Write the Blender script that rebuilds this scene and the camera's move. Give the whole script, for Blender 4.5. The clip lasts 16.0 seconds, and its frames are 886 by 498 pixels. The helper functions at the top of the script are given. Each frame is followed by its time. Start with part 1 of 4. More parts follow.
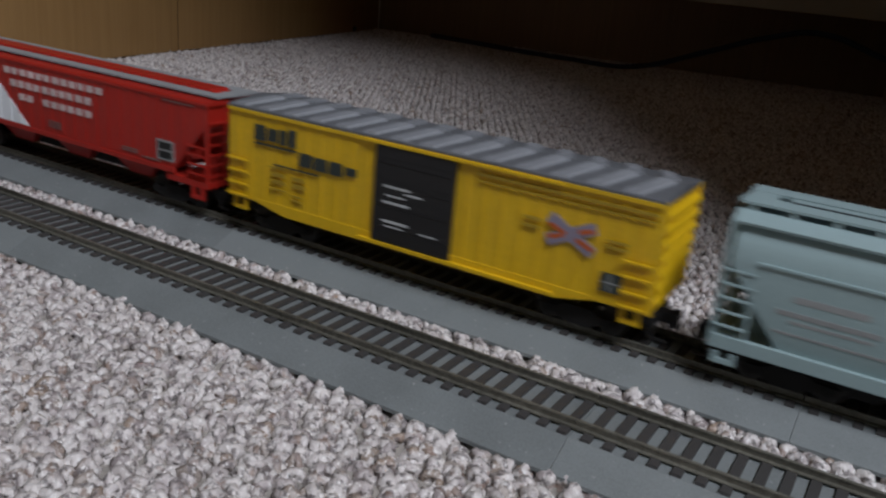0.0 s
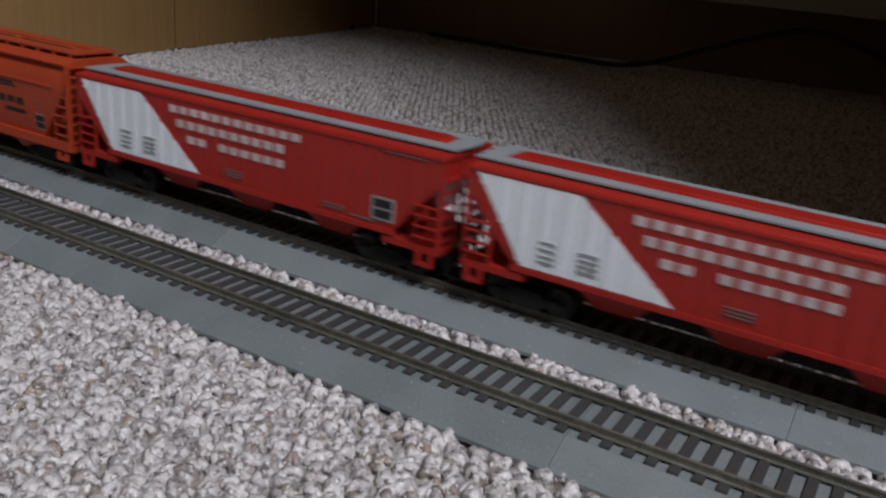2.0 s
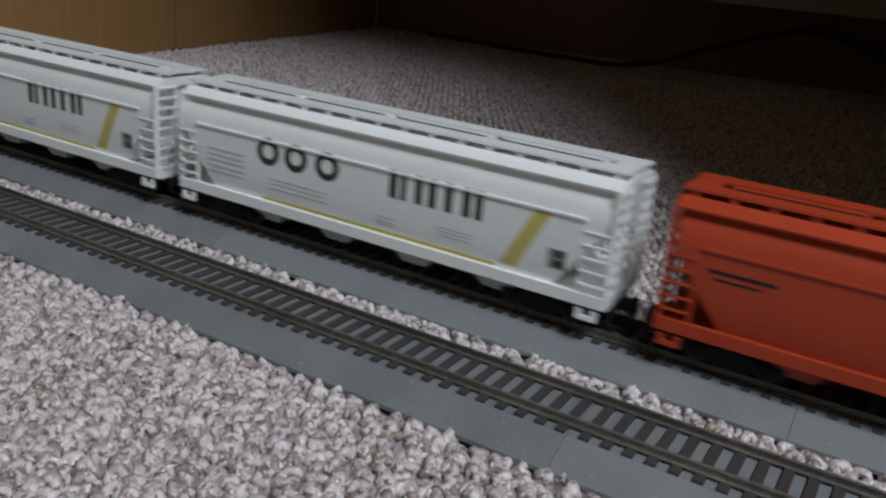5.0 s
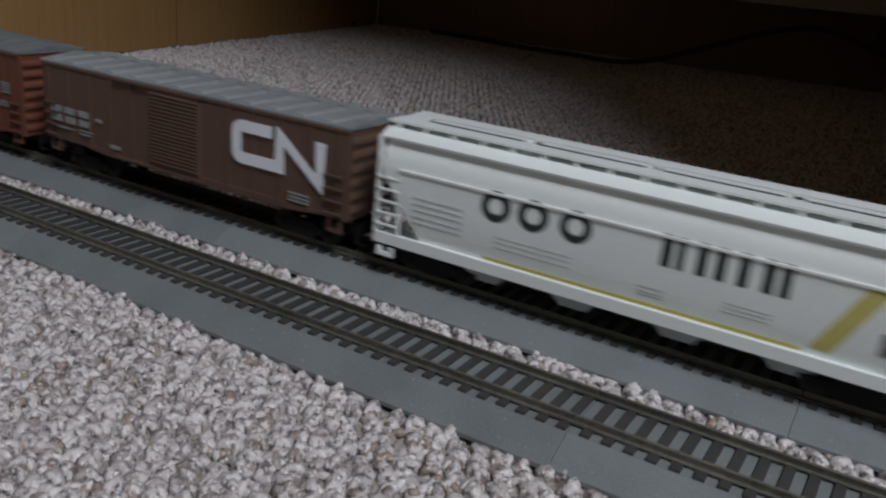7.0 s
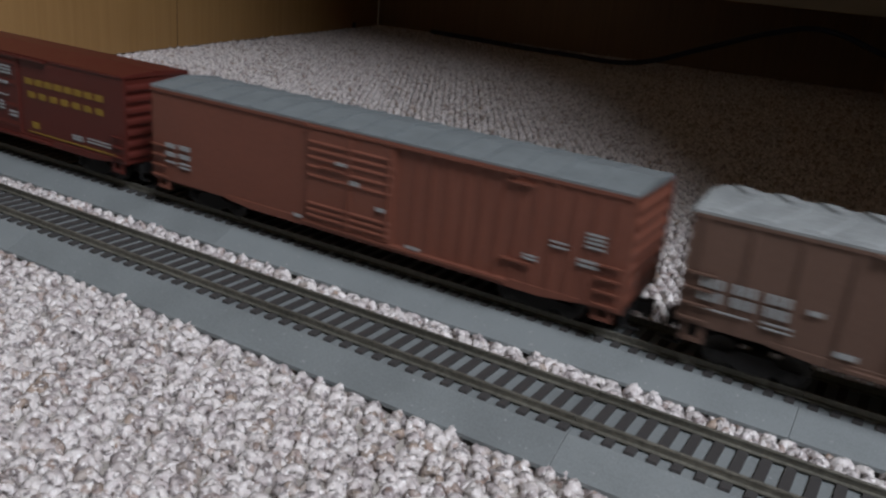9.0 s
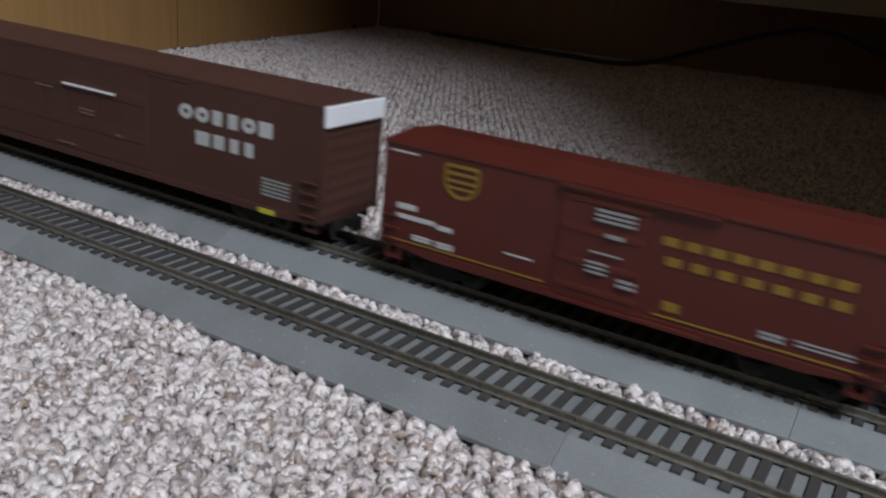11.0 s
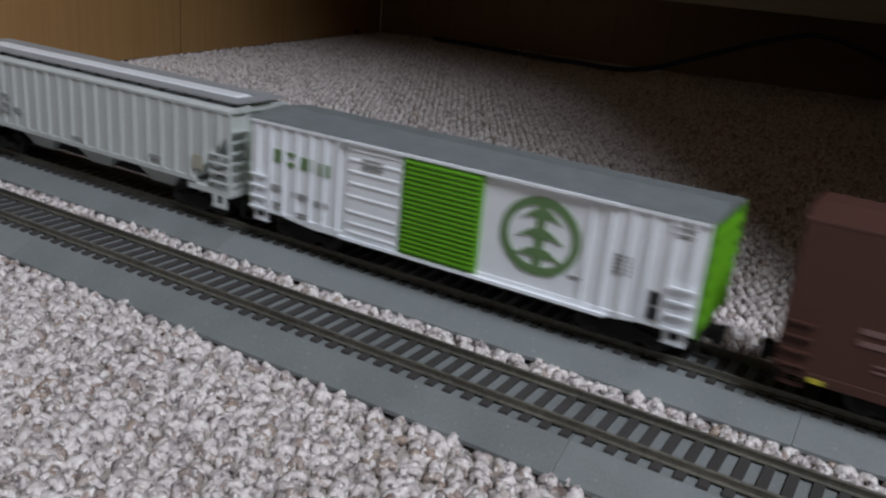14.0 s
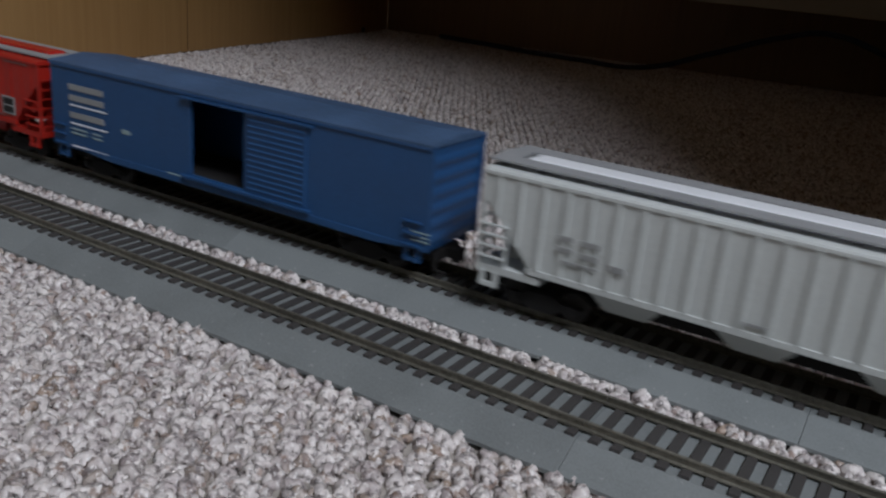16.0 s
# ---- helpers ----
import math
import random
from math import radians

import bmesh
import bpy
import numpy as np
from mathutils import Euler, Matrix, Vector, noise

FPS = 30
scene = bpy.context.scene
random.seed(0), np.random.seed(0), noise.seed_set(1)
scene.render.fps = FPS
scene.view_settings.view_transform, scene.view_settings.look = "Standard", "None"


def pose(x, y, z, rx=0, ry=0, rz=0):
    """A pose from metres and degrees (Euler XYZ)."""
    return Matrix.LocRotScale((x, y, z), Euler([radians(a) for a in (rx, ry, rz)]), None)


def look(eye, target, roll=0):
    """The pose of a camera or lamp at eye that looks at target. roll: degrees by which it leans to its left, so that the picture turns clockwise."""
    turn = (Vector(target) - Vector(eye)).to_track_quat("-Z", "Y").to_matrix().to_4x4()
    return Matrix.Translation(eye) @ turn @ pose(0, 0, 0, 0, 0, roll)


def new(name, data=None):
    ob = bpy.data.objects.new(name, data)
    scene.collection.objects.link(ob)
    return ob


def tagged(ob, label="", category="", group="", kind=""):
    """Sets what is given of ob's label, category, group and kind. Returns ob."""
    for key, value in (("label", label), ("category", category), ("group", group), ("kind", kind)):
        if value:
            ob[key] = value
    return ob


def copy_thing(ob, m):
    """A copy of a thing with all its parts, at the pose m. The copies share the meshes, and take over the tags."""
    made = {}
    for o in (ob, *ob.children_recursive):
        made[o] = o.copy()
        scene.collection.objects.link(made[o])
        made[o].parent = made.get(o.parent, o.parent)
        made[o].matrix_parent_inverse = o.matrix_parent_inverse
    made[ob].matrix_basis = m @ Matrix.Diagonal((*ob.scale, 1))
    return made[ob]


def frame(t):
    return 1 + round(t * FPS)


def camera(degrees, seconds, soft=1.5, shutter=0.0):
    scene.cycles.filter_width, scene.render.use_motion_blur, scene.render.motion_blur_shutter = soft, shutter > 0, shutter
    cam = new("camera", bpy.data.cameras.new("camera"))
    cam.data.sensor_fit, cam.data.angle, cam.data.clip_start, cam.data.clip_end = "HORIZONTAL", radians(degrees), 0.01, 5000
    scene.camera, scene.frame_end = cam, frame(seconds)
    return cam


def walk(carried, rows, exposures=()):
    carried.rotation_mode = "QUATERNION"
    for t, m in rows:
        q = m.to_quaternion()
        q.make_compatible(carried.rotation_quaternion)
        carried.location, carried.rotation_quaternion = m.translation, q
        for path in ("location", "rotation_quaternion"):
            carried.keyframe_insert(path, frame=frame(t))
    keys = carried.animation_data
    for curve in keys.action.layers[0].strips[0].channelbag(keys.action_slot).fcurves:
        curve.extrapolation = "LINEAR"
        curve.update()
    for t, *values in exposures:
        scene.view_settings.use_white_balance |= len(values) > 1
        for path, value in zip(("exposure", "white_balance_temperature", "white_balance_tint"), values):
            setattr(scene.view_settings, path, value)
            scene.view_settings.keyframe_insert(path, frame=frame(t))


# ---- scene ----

# ------------------------------------------------------------------ camera
# seconds, turn to the left, tilt and lean in degrees; the camera rests on the carpet and trembles a little
SWAY = [
    (0.0, 29.483, -19.634, 5.368),
    (0.5, 29.396, -19.745, 5.378),
    (1.0, 29.362, -19.916, 5.390),
    (1.5, 29.263, -19.830, 5.416),
    (2.0, 29.296, -19.734, 5.391),
    (2.5, 29.425, -19.817, 5.362),
    (3.0, 29.297, -19.887, 5.384),
    (3.5, 29.314, -19.813, 5.394),
    (4.0, 29.338, -19.717, 5.375),
    (6.5, 29.318, -19.821, 5.385),
    (7.0, 29.394, -19.929, 5.365),
    (7.5, 29.358, -19.849, 5.389),
    (8.0, 29.351, -19.681, 5.376),
    (8.5, 29.468, -19.777, 5.338),
    (9.0, 29.440, -19.873, 5.345),
    (11.5, 29.475, -19.778, 5.353),
    (12.0, 29.572, -19.660, 5.348),
    (12.5, 29.640, -19.668, 5.313),
    (13.0, 29.704, -19.743, 5.325),
    (13.5, 29.708, -19.652, 5.337),
    (14.0, 29.641, -19.463, 5.341),
    (14.5, 29.753, -19.376, 5.317),
    (15.0, 29.745, -19.482, 5.319),
    (15.5, 29.785, -19.646, 5.322),
    (16.0, 30.070, -19.632, 5.290),
]
EYE = Vector((0.1797, -0.2046, 0.1276))
FOV = 54.68


def cam_pose(turn, tilt, lean):
    a, b = radians(turn), radians(tilt)
    way = Vector((-math.sin(a) * math.cos(b), math.cos(a) * math.cos(b), math.sin(b)))
    return look(EYE, EYE + way, lean)


cam = camera(FOV, 16.0, 2.3, 0.58)
EXPOSURES = [(0.0, -0.10), (0.5, -0.05), (1.0, 0.0), (2.5, 0.0), (4.2, 0.0), (5.2, -0.25), (6.5, -0.36), (7.0, -0.36), (7.5, -0.31), (8.0, -0.16), (8.5, 0.10), (9.0, 0.20),
             (11.5, 0.28), (12.0, 0.26), (12.5, 0.28), (13.0, 0.27), (13.5, 0.20), (14.0, 0.02), (14.5, -0.14), (15.0, -0.15), (16.0, -0.15)]
walk(cam, [(t, cam_pose(a, b, c)) for t, a, b, c in SWAY], EXPOSURES)

# ------------------------------------------------------------------ light
world = bpy.data.worlds.new("room_air")
scene.world = world
world.use_nodes = True
world.node_tree.nodes["Background"].inputs["Color"].default_value = (0.5, 0.55, 0.6, 1)
world.node_tree.nodes["Background"].inputs["Strength"].default_value = 0.004

lamp_data = bpy.data.lights.new("room_lamp", "AREA")
lamp_data.shape, lamp_data.size = "DISK", 1.1
lamp_data.energy = 88
lamp_data.color = (0.875, 0.92, 1.02)
lamp = new("room_lamp", lamp_data)
lamp.matrix_world = look((1.347, -0.756, 2.3), (0.0, 0.1, 0.0))

# ------------------------------------------------------------------ materials


def surface(name, rgb, rough=0.5, grain=900, vary=0.12, stain=40, bump=0.15, metal=0.0, by_piece=0.0, dust=0.0):
    """A painted or raw surface with a fine grain, broad stains and a little relief; grain and stain are cycles per metre."""
    m = bpy.data.materials.new(name)
    m.use_nodes = True
    nt = m.node_tree
    bsdf = nt.nodes["Principled BSDF"]
    bsdf.inputs["Metallic"].default_value = metal
    co = nt.nodes.new("ShaderNodeTexCoord")
    fine = nt.nodes.new("ShaderNodeTexNoise")
    fine.inputs["Scale"].default_value = grain
    fine.inputs["Detail"].default_value = 4
    broad = nt.nodes.new("ShaderNodeTexNoise")
    broad.inputs["Scale"].default_value = stain
    broad.inputs["Detail"].default_value = 5
    for n in (fine, broad):
        nt.links.new(co.outputs["Object"], n.inputs["Vector"])
    mix = nt.nodes.new("ShaderNodeMix")
    mix.data_type = "RGBA"
    mix.inputs["A"].default_value = (*[c * (1 - vary) for c in rgb], 1)
    mix.inputs["B"].default_value = (*[min(1, c * (1 + vary)) for c in rgb], 1)
    add = nt.nodes.new("ShaderNodeMath")
    add.operation = "ADD"
    nt.links.new(fine.outputs["Fac"], add.inputs[0])
    nt.links.new(broad.outputs["Fac"], add.inputs[1])
    half = nt.nodes.new("ShaderNodeMapRange")
    half.inputs["From Min"].default_value, half.inputs["From Max"].default_value = 0.65, 1.35
    nt.links.new(add.outputs[0], half.inputs["Value"])
    last = half.outputs["Result"]
    if by_piece:
        info = nt.nodes.new("ShaderNodeObjectInfo")
        blend = nt.nodes.new("ShaderNodeMath")
        blend.operation = "MULTIPLY_ADD"
        blend.inputs[1].default_value = by_piece
        nt.links.new(info.outputs["Random"], blend.inputs[0])
        nt.links.new(last, blend.inputs[2])
        last = blend.outputs[0]
    nt.links.new(last, mix.inputs["Factor"])
    nt.links.new(mix.outputs["Result"], bsdf.inputs["Base Color"])
    if dust:
        speck = nt.nodes.new("ShaderNodeTexNoise")
        speck.inputs["Scale"].default_value = 650
        nt.links.new(co.outputs["Object"], speck.inputs["Vector"])
        cut = nt.nodes.new("ShaderNodeMapRange")
        cut.inputs["From Min"].default_value, cut.inputs["From Max"].default_value = 0.68, 0.78
        cut.inputs["To Max"].default_value = dust
        nt.links.new(speck.outputs["Fac"], cut.inputs["Value"])
        over = nt.nodes.new("ShaderNodeMix")
        over.data_type = "RGBA"
        over.inputs["B"].default_value = (0.6, 0.6, 0.58, 1)
        nt.links.new(cut.outputs["Result"], over.inputs["Factor"])
        nt.links.new(mix.outputs["Result"], over.inputs["A"])
        nt.links.new(over.outputs["Result"], bsdf.inputs["Base Color"])
    rr = nt.nodes.new("ShaderNodeMapRange")
    rr.inputs["To Min"].default_value, rr.inputs["To Max"].default_value = max(0.02, rough - 0.08), min(1, rough + 0.08)
    nt.links.new(broad.outputs["Fac"], rr.inputs["Value"])
    nt.links.new(rr.outputs["Result"], bsdf.inputs["Roughness"])
    if bump:
        b = nt.nodes.new("ShaderNodeBump")
        b.inputs["Strength"].default_value = bump
        b.inputs["Distance"].default_value = 0.0002
        nt.links.new(fine.outputs["Fac"], b.inputs["Height"])
        nt.links.new(b.outputs["Normal"], bsdf.inputs["Normal"])
    return m


YELLOW = surface("yellow_paint", (0.70, 0.435, 0.009), 0.40)
BLACK = surface("black_paint", (0.012, 0.012, 0.013), 0.45)
RED = surface("red_paint", (0.39, 0.019, 0.012), 0.40)
ORANGE = surface("orange_paint", (0.44, 0.054, 0.017), 0.42)
WHITE = surface("white_paint", (0.88, 0.92, 0.89), 0.33, vary=0.05)
BRIGHT = surface("bright_white_paint", (0.87, 0.90, 0.94), 0.33, vary=0.05)
BROWN = surface("brown_paint", (0.120, 0.068, 0.049), 0.5)
RUST = surface("red_brown_paint", (0.165, 0.057, 0.036), 0.5)
MAROON = surface("maroon_paint", (0.085, 0.015, 0.010), 0.46)
DARKBROWN = surface("dark_brown_paint", (0.068, 0.026, 0.018), 0.62)
GREEN = surface("green_paint", (0.11, 0.33, 0.012), 0.42)
BLUE = surface("blue_paint", (0.018, 0.075, 0.20), 0.45)
PALEGREY = surface("pale_grey_paint", (0.57, 0.60, 0.59), 0.42, vary=0.07)
BLUEGREY = surface("blue_grey_paint", (0.30, 0.40, 0.41), 0.42, vary=0.07)
BUFF = surface("faded_buff_paint", (0.42, 0.40, 0.32), 0.5)
DUSTY = surface("dusty_pale_grey_roof", (0.24, 0.255, 0.255), 0.7, vary=0.32, stain=55)
BLUEDUST = surface("dusty_faded_blue_roof", (0.052, 0.100, 0.190), 0.6, vary=0.4, stain=30)
FADEDGREEN = surface("faded_grey_green_paint", (0.14, 0.24, 0.10), 0.5)
GALV = surface("galvanised_grey", (0.24, 0.25, 0.27), 0.5, vary=0.2, stain=90)
RECESS_SHADE = surface("shaded_recess_grey_roof", (0.115, 0.12, 0.13), 0.55, vary=0.2, stain=90)
GREYROOF = surface("weathered_grey_roof", (0.17, 0.19, 0.195), 0.6, vary=0.2, stain=120)
WALKGREY = surface("running_board_grey", (0.30, 0.31, 0.32), 0.55, grain=1800)
UNDER = surface("dark_underframe", (0.010, 0.009, 0.009), 0.9)
STEEL = surface("blackened_steel", (0.03, 0.028, 0.027), 0.6, metal=0.3)
GOLD = surface("gold_lettering", (0.25, 0.155, 0.02), 0.5)
LEMON = surface("lemon_lettering", (0.55, 0.50, 0.05), 0.5)
STRAW = surface("faded_yellow_paint", (0.62, 0.55, 0.17), 0.5)
INK = surface("dark_lettering", (0.03, 0.04, 0.036), 0.5)
PALEINK = surface("pale_grey_lettering", (0.52, 0.54, 0.54), 0.5)
OCHRE = surface("ochre_lettering", (0.38, 0.25, 0.02), 0.5)
WORN = surface("worn_white_lettering", (0.64, 0.52, 0.51), 0.5, vary=0.3, grain=1400)
DULL = surface("dull_red_grey_lettering", (0.20, 0.12, 0.11), 0.5)
GREYINK = surface("grey_lettering", (0.30, 0.31, 0.31), 0.5)
PURPLE = surface("violet_grey_shape", (0.26, 0.23, 0.30), 0.5)
VERMILION = surface("vermilion_shape", (0.50, 0.10, 0.02), 0.5)
OLIVE = surface("yellow_stripe", (0.55, 0.46, 0.06), 0.5)
ROADBED = surface("grey_plastic_roadbed", (0.182, 0.199, 0.201), 0.5, grain=1700, vary=0.17, stain=45, bump=0.6, dust=0.4, by_piece=0.6)
TIE = surface("brown_grey_plastic_tie", (0.047, 0.044, 0.043), 0.6, grain=2200, vary=0.2, by_piece=0.25)
RAIL = surface("tarnished_nickel_rail", (0.150, 0.143, 0.118), 0.42, metal=0.4, vary=0.4, grain=700)
WALLPAINT = surface("cream_wall_paint", (0.27, 0.235, 0.18), 0.8, grain=300, vary=0.04, stain=3)
BACKING = surface("flecked_carpet", (0.34, 0.31, 0.28), 0.95, grain=420, vary=0.3, stain=70, bump=0.6)
CABLE = surface("dark_blue_cable_sheath", (0.010, 0.011, 0.026), 0.75)


def wood(name, light, dark):
    m = bpy.data.materials.new(name)
    m.use_nodes = True
    nt = m.node_tree
    bsdf = nt.nodes["Principled BSDF"]
    co = nt.nodes.new("ShaderNodeTexCoord")
    st = nt.nodes.new("ShaderNodeMapping")
    st.inputs["Scale"].default_value = (60, 60, 2.2)
    nt.links.new(co.outputs["Object"], st.inputs["Vector"])
    g = nt.nodes.new("ShaderNodeTexNoise")
    g.inputs["Scale"].default_value = 3.0
    g.inputs["Detail"].default_value = 7
    g.inputs["Distortion"].default_value = 0.5
    nt.links.new(st.outputs["Vector"], g.inputs["Vector"])
    b2 = nt.nodes.new("ShaderNodeTexNoise")
    b2.inputs["Scale"].default_value = 5
    nt.links.new(co.outputs["Object"], b2.inputs["Vector"])
    add = nt.nodes.new("ShaderNodeMath")
    add.operation = "ADD"
    nt.links.new(g.outputs["Fac"], add.inputs[0])
    nt.links.new(b2.outputs["Fac"], add.inputs[1])
    mr = nt.nodes.new("ShaderNodeMapRange")
    mr.inputs["From Min"].default_value, mr.inputs["From Max"].default_value = 0.6, 1.4
    nt.links.new(add.outputs[0], mr.inputs["Value"])
    mix = nt.nodes.new("ShaderNodeMix")
    mix.data_type = "RGBA"
    mix.inputs["A"].default_value = (*dark, 1)
    mix.inputs["B"].default_value = (*light, 1)
    nt.links.new(mr.outputs["Result"], mix.inputs["Factor"])
    nt.links.new(mix.outputs["Result"], bsdf.inputs["Base Color"])
    bsdf.inputs["Roughness"].default_value = 0.5
    bp = nt.nodes.new("ShaderNodeBump")
    bp.inputs["Strength"].default_value = 0.08
    bp.inputs["Distance"].default_value = 0.0005
    nt.links.new(g.outputs["Fac"], bp.inputs["Height"])
    nt.links.new(bp.outputs["Normal"], bsdf.inputs["Normal"])
    return m


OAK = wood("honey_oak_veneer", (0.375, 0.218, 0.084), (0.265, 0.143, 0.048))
SHADE_JOINT_OAK = wood("shade_and_joint_oak_veneer", (0.17, 0.090, 0.034), (0.11, 0.055, 0.020))
BEIGE = surface("beige_laminate", (0.26, 0.22, 0.16), 0.6, vary=0.05)


def yarn():
    """Flecked loop-pile yarn: cream tufts with some grey, brown and rust ones."""
    m = bpy.data.materials.new("flecked_cream_yarn")
    m.use_nodes = True
    nt = m.node_tree
    bsdf = nt.nodes["Principled BSDF"]
    geo = nt.nodes.new("ShaderNodeNewGeometry")
    ramp = nt.nodes.new("ShaderNodeValToRGB")
    el = ramp.color_ramp.elements
    el[0].position, el[0].color = 0.0, (0.74, 0.69, 0.66, 1)
    el[1].position, el[1].color = 1.0, (0.76, 0.72, 0.69, 1)
    for at, c in ((0.28, (0.66, 0.61, 0.59)), (0.55, (0.74, 0.69, 0.67)), (0.80, (0.60, 0.55, 0.53)), (0.86, (0.34, 0.28, 0.24)),
                  (0.89, (0.36, 0.27, 0.21)), (0.92, (0.32, 0.27, 0.27)), (0.95, (0.68, 0.63, 0.60))):
        e = el.new(at)
        e.color = (*c, 1)
    nt.links.new(geo.outputs["Random Per Island"], ramp.inputs["Fac"])
    co = nt.nodes.new("ShaderNodeTexCoord")
    last = ramp.outputs["Color"]
    for scale, detail, low, high, colour, most in ((150, 3, 0.50, 0.62, (0.40, 0.34, 0.34), 0.65), (380, 3, 0.55, 0.62, (0.15, 0.125, 0.125), 0.8), (230, 2, 0.61, 0.68, (0.27, 0.18, 0.14), 0.75), (900, 3, 0.58, 0.66, (0.92, 0.90, 0.88), 0.7)):
        n1 = nt.nodes.new("ShaderNodeTexNoise")
        n1.inputs["Scale"].default_value = scale
        n1.inputs["Detail"].default_value = detail
        nt.links.new(co.outputs["Object"], n1.inputs["Vector"])
        mr = nt.nodes.new("ShaderNodeMapRange")
        mr.inputs["From Min"].default_value, mr.inputs["From Max"].default_value = low, high
        mr.inputs["To Max"].default_value = most
        nt.links.new(n1.outputs["Fac"], mr.inputs["Value"])
        mul = nt.nodes.new("ShaderNodeMix")
        mul.data_type = "RGBA"
        mul.inputs["B"].default_value = (*colour, 1)
        nt.links.new(mr.outputs["Result"], mul.inputs["Factor"])
        nt.links.new(last, mul.inputs["A"])
        last = mul.outputs["Result"]
    nt.links.new(last, bsdf.inputs["Base Color"])
    bsdf.inputs["Roughness"].default_value = 0.38
    bsdf.inputs["Specular IOR Level"].default_value = 0.6
    w = nt.nodes.new("ShaderNodeTexNoise")
    w.inputs["Scale"].default_value = 800
    w.inputs["Detail"].default_value = 3
    nt.links.new(co.outputs["Object"], w.inputs["Vector"])
    bp = nt.nodes.new("ShaderNodeBump")
    bp.inputs["Strength"].default_value = 0.6
    bp.inputs["Distance"].default_value = 0.0012
    nt.links.new(w.outputs["Fac"], bp.inputs["Height"])
    nt.links.new(bp.outputs["Normal"], bsdf.inputs["Normal"])
    return m


YARN = yarn()

# ------------------------------------------------------------------ mesh helpers (millimetres)


class Solid:
    def __init__(self):
        self.v, self.f = [], []

    def ring(self, a, b):
        """Loft between two closed rings of equal length, capped at both ends."""
        n, k = len(a), len(self.v)
        self.v += list(a) + list(b)
        self.f += [(k + i, k + (i + 1) % n, k + n + (i + 1) % n, k + n + i) for i in range(n)]
        self.f += [tuple(range(k + n - 1, k - 1, -1)), tuple(range(k + n, k + 2 * n))]
        return self

    def box(self, x0, x1, y0, y1, z0, z1):
        return self.ring([(x0, y0, z0), (x1, y0, z0), (x1, y1, z0), (x0, y1, z0)], [(x0, y0, z1), (x1, y0, z1), (x1, y1, z1), (x0, y1, z1)])

    def along(self, profile, x0, x1):
        """A (y, z) outline drawn out along x."""
        return self.ring([(x0, y, z) for y, z in profile], [(x1, y, z) for y, z in profile])

    def plate(self, outline, y0, y1):
        """An (x, z) outline with thickness in y."""
        return self.ring([(x, y0, z) for x, z in outline], [(x, y1, z) for x, z in outline])

    def wheel(self, cx, cz, r, y0, y1, n=18):
        pts = [(cx + r * math.cos(i * 2 * math.pi / n), cz + r * math.sin(i * 2 * math.pi / n)) for i in range(n)]
        return self.plate(pts, y0, y1)

    def mesh(self, name, weld=False):
        me = bpy.data.meshes.new(name)
        me.from_pydata([(x / 1000, y / 1000, z / 1000) for x, y, z in self.v], [], self.f)
        bm = bmesh.new()
        bm.from_mesh(me)
        if weld:
            bmesh.ops.remove_doubles(bm, verts=bm.verts, dist=2e-6)
        bmesh.ops.recalc_face_normals(bm, faces=bm.faces)
        bm.to_mesh(me)
        bm.free()
        return me


def part(name, solid, material, parent, label="", bevel=0.0, weld=False):
    me = solid.mesh(name, weld)
    me.materials.append(material)
    ob = new(name, me)
    ob.parent = parent
    if bevel:
        mod = ob.modifiers.new("worn_edges", "BEVEL")
        mod.width, mod.segments, mod.limit_method, mod.angle_limit = bevel / 1000, 2, "ANGLE", radians(40)
    if label:
        ob["label"] = label
    return ob


def again(ob, x, y=0.0, z=0.0):
    """One more piece on the same mesh, moved by millimetres."""
    o = ob.copy()
    scene.collection.objects.link(o)
    o.location = ob.location + Vector((x, y, z)) / 1000
    return o


def thing(name, label, category, group="", kind=""):
    return tagged(new(name), label, category, group, kind)


# ------------------------------------------------------------------ room shell
def slab(name, x0, x1, y0, y1, z0, z1, material, label):
    s = Solid().box(x0, x1, y0, y1, z0, z1)
    ob = new(name, s.mesh(name))
    ob.data.materials.append(material)
    return tagged(ob, label, name.split("_")[0], kind="structure")


slab("wall_north", -3300, 3300, 1500, 1600, -20, 2400, WALLPAINT, "plain cream painted room wall")
slab("wall_south", -3300, 3300, -2300, -2200, -20, 2400, WALLPAINT, "plain cream painted room wall")
slab("wall_west", -3400, -3300, -2200, 1500, -20, 2400, WALLPAINT, "plain cream painted room wall")
slab("wall_east", 3300, 3400, -2200, 1500, -20, 2400, WALLPAINT, "plain cream painted room wall")
slab("ceiling", -3400, 3400, -2300, 1600, 2400, 2450, WALLPAINT, "plain cream painted ceiling")
slab("floor", -3300, 3300, -2200, 1500, -20, -2.6, BACKING, "cream and brown flecked carpet floor")


# ------------------------------------------------------------------ carpet
def ball(levels):
    bm = bmesh.new()
    bmesh.ops.create_icosphere(bm, subdivisions=levels, radius=1)
    bm.verts.ensure_lookup_table()
    v = np.array([x.co for x in bm.verts])
    f = np.array([[y.index for y in x.verts] for x in bm.faces])
    bm.free()
    return v, f


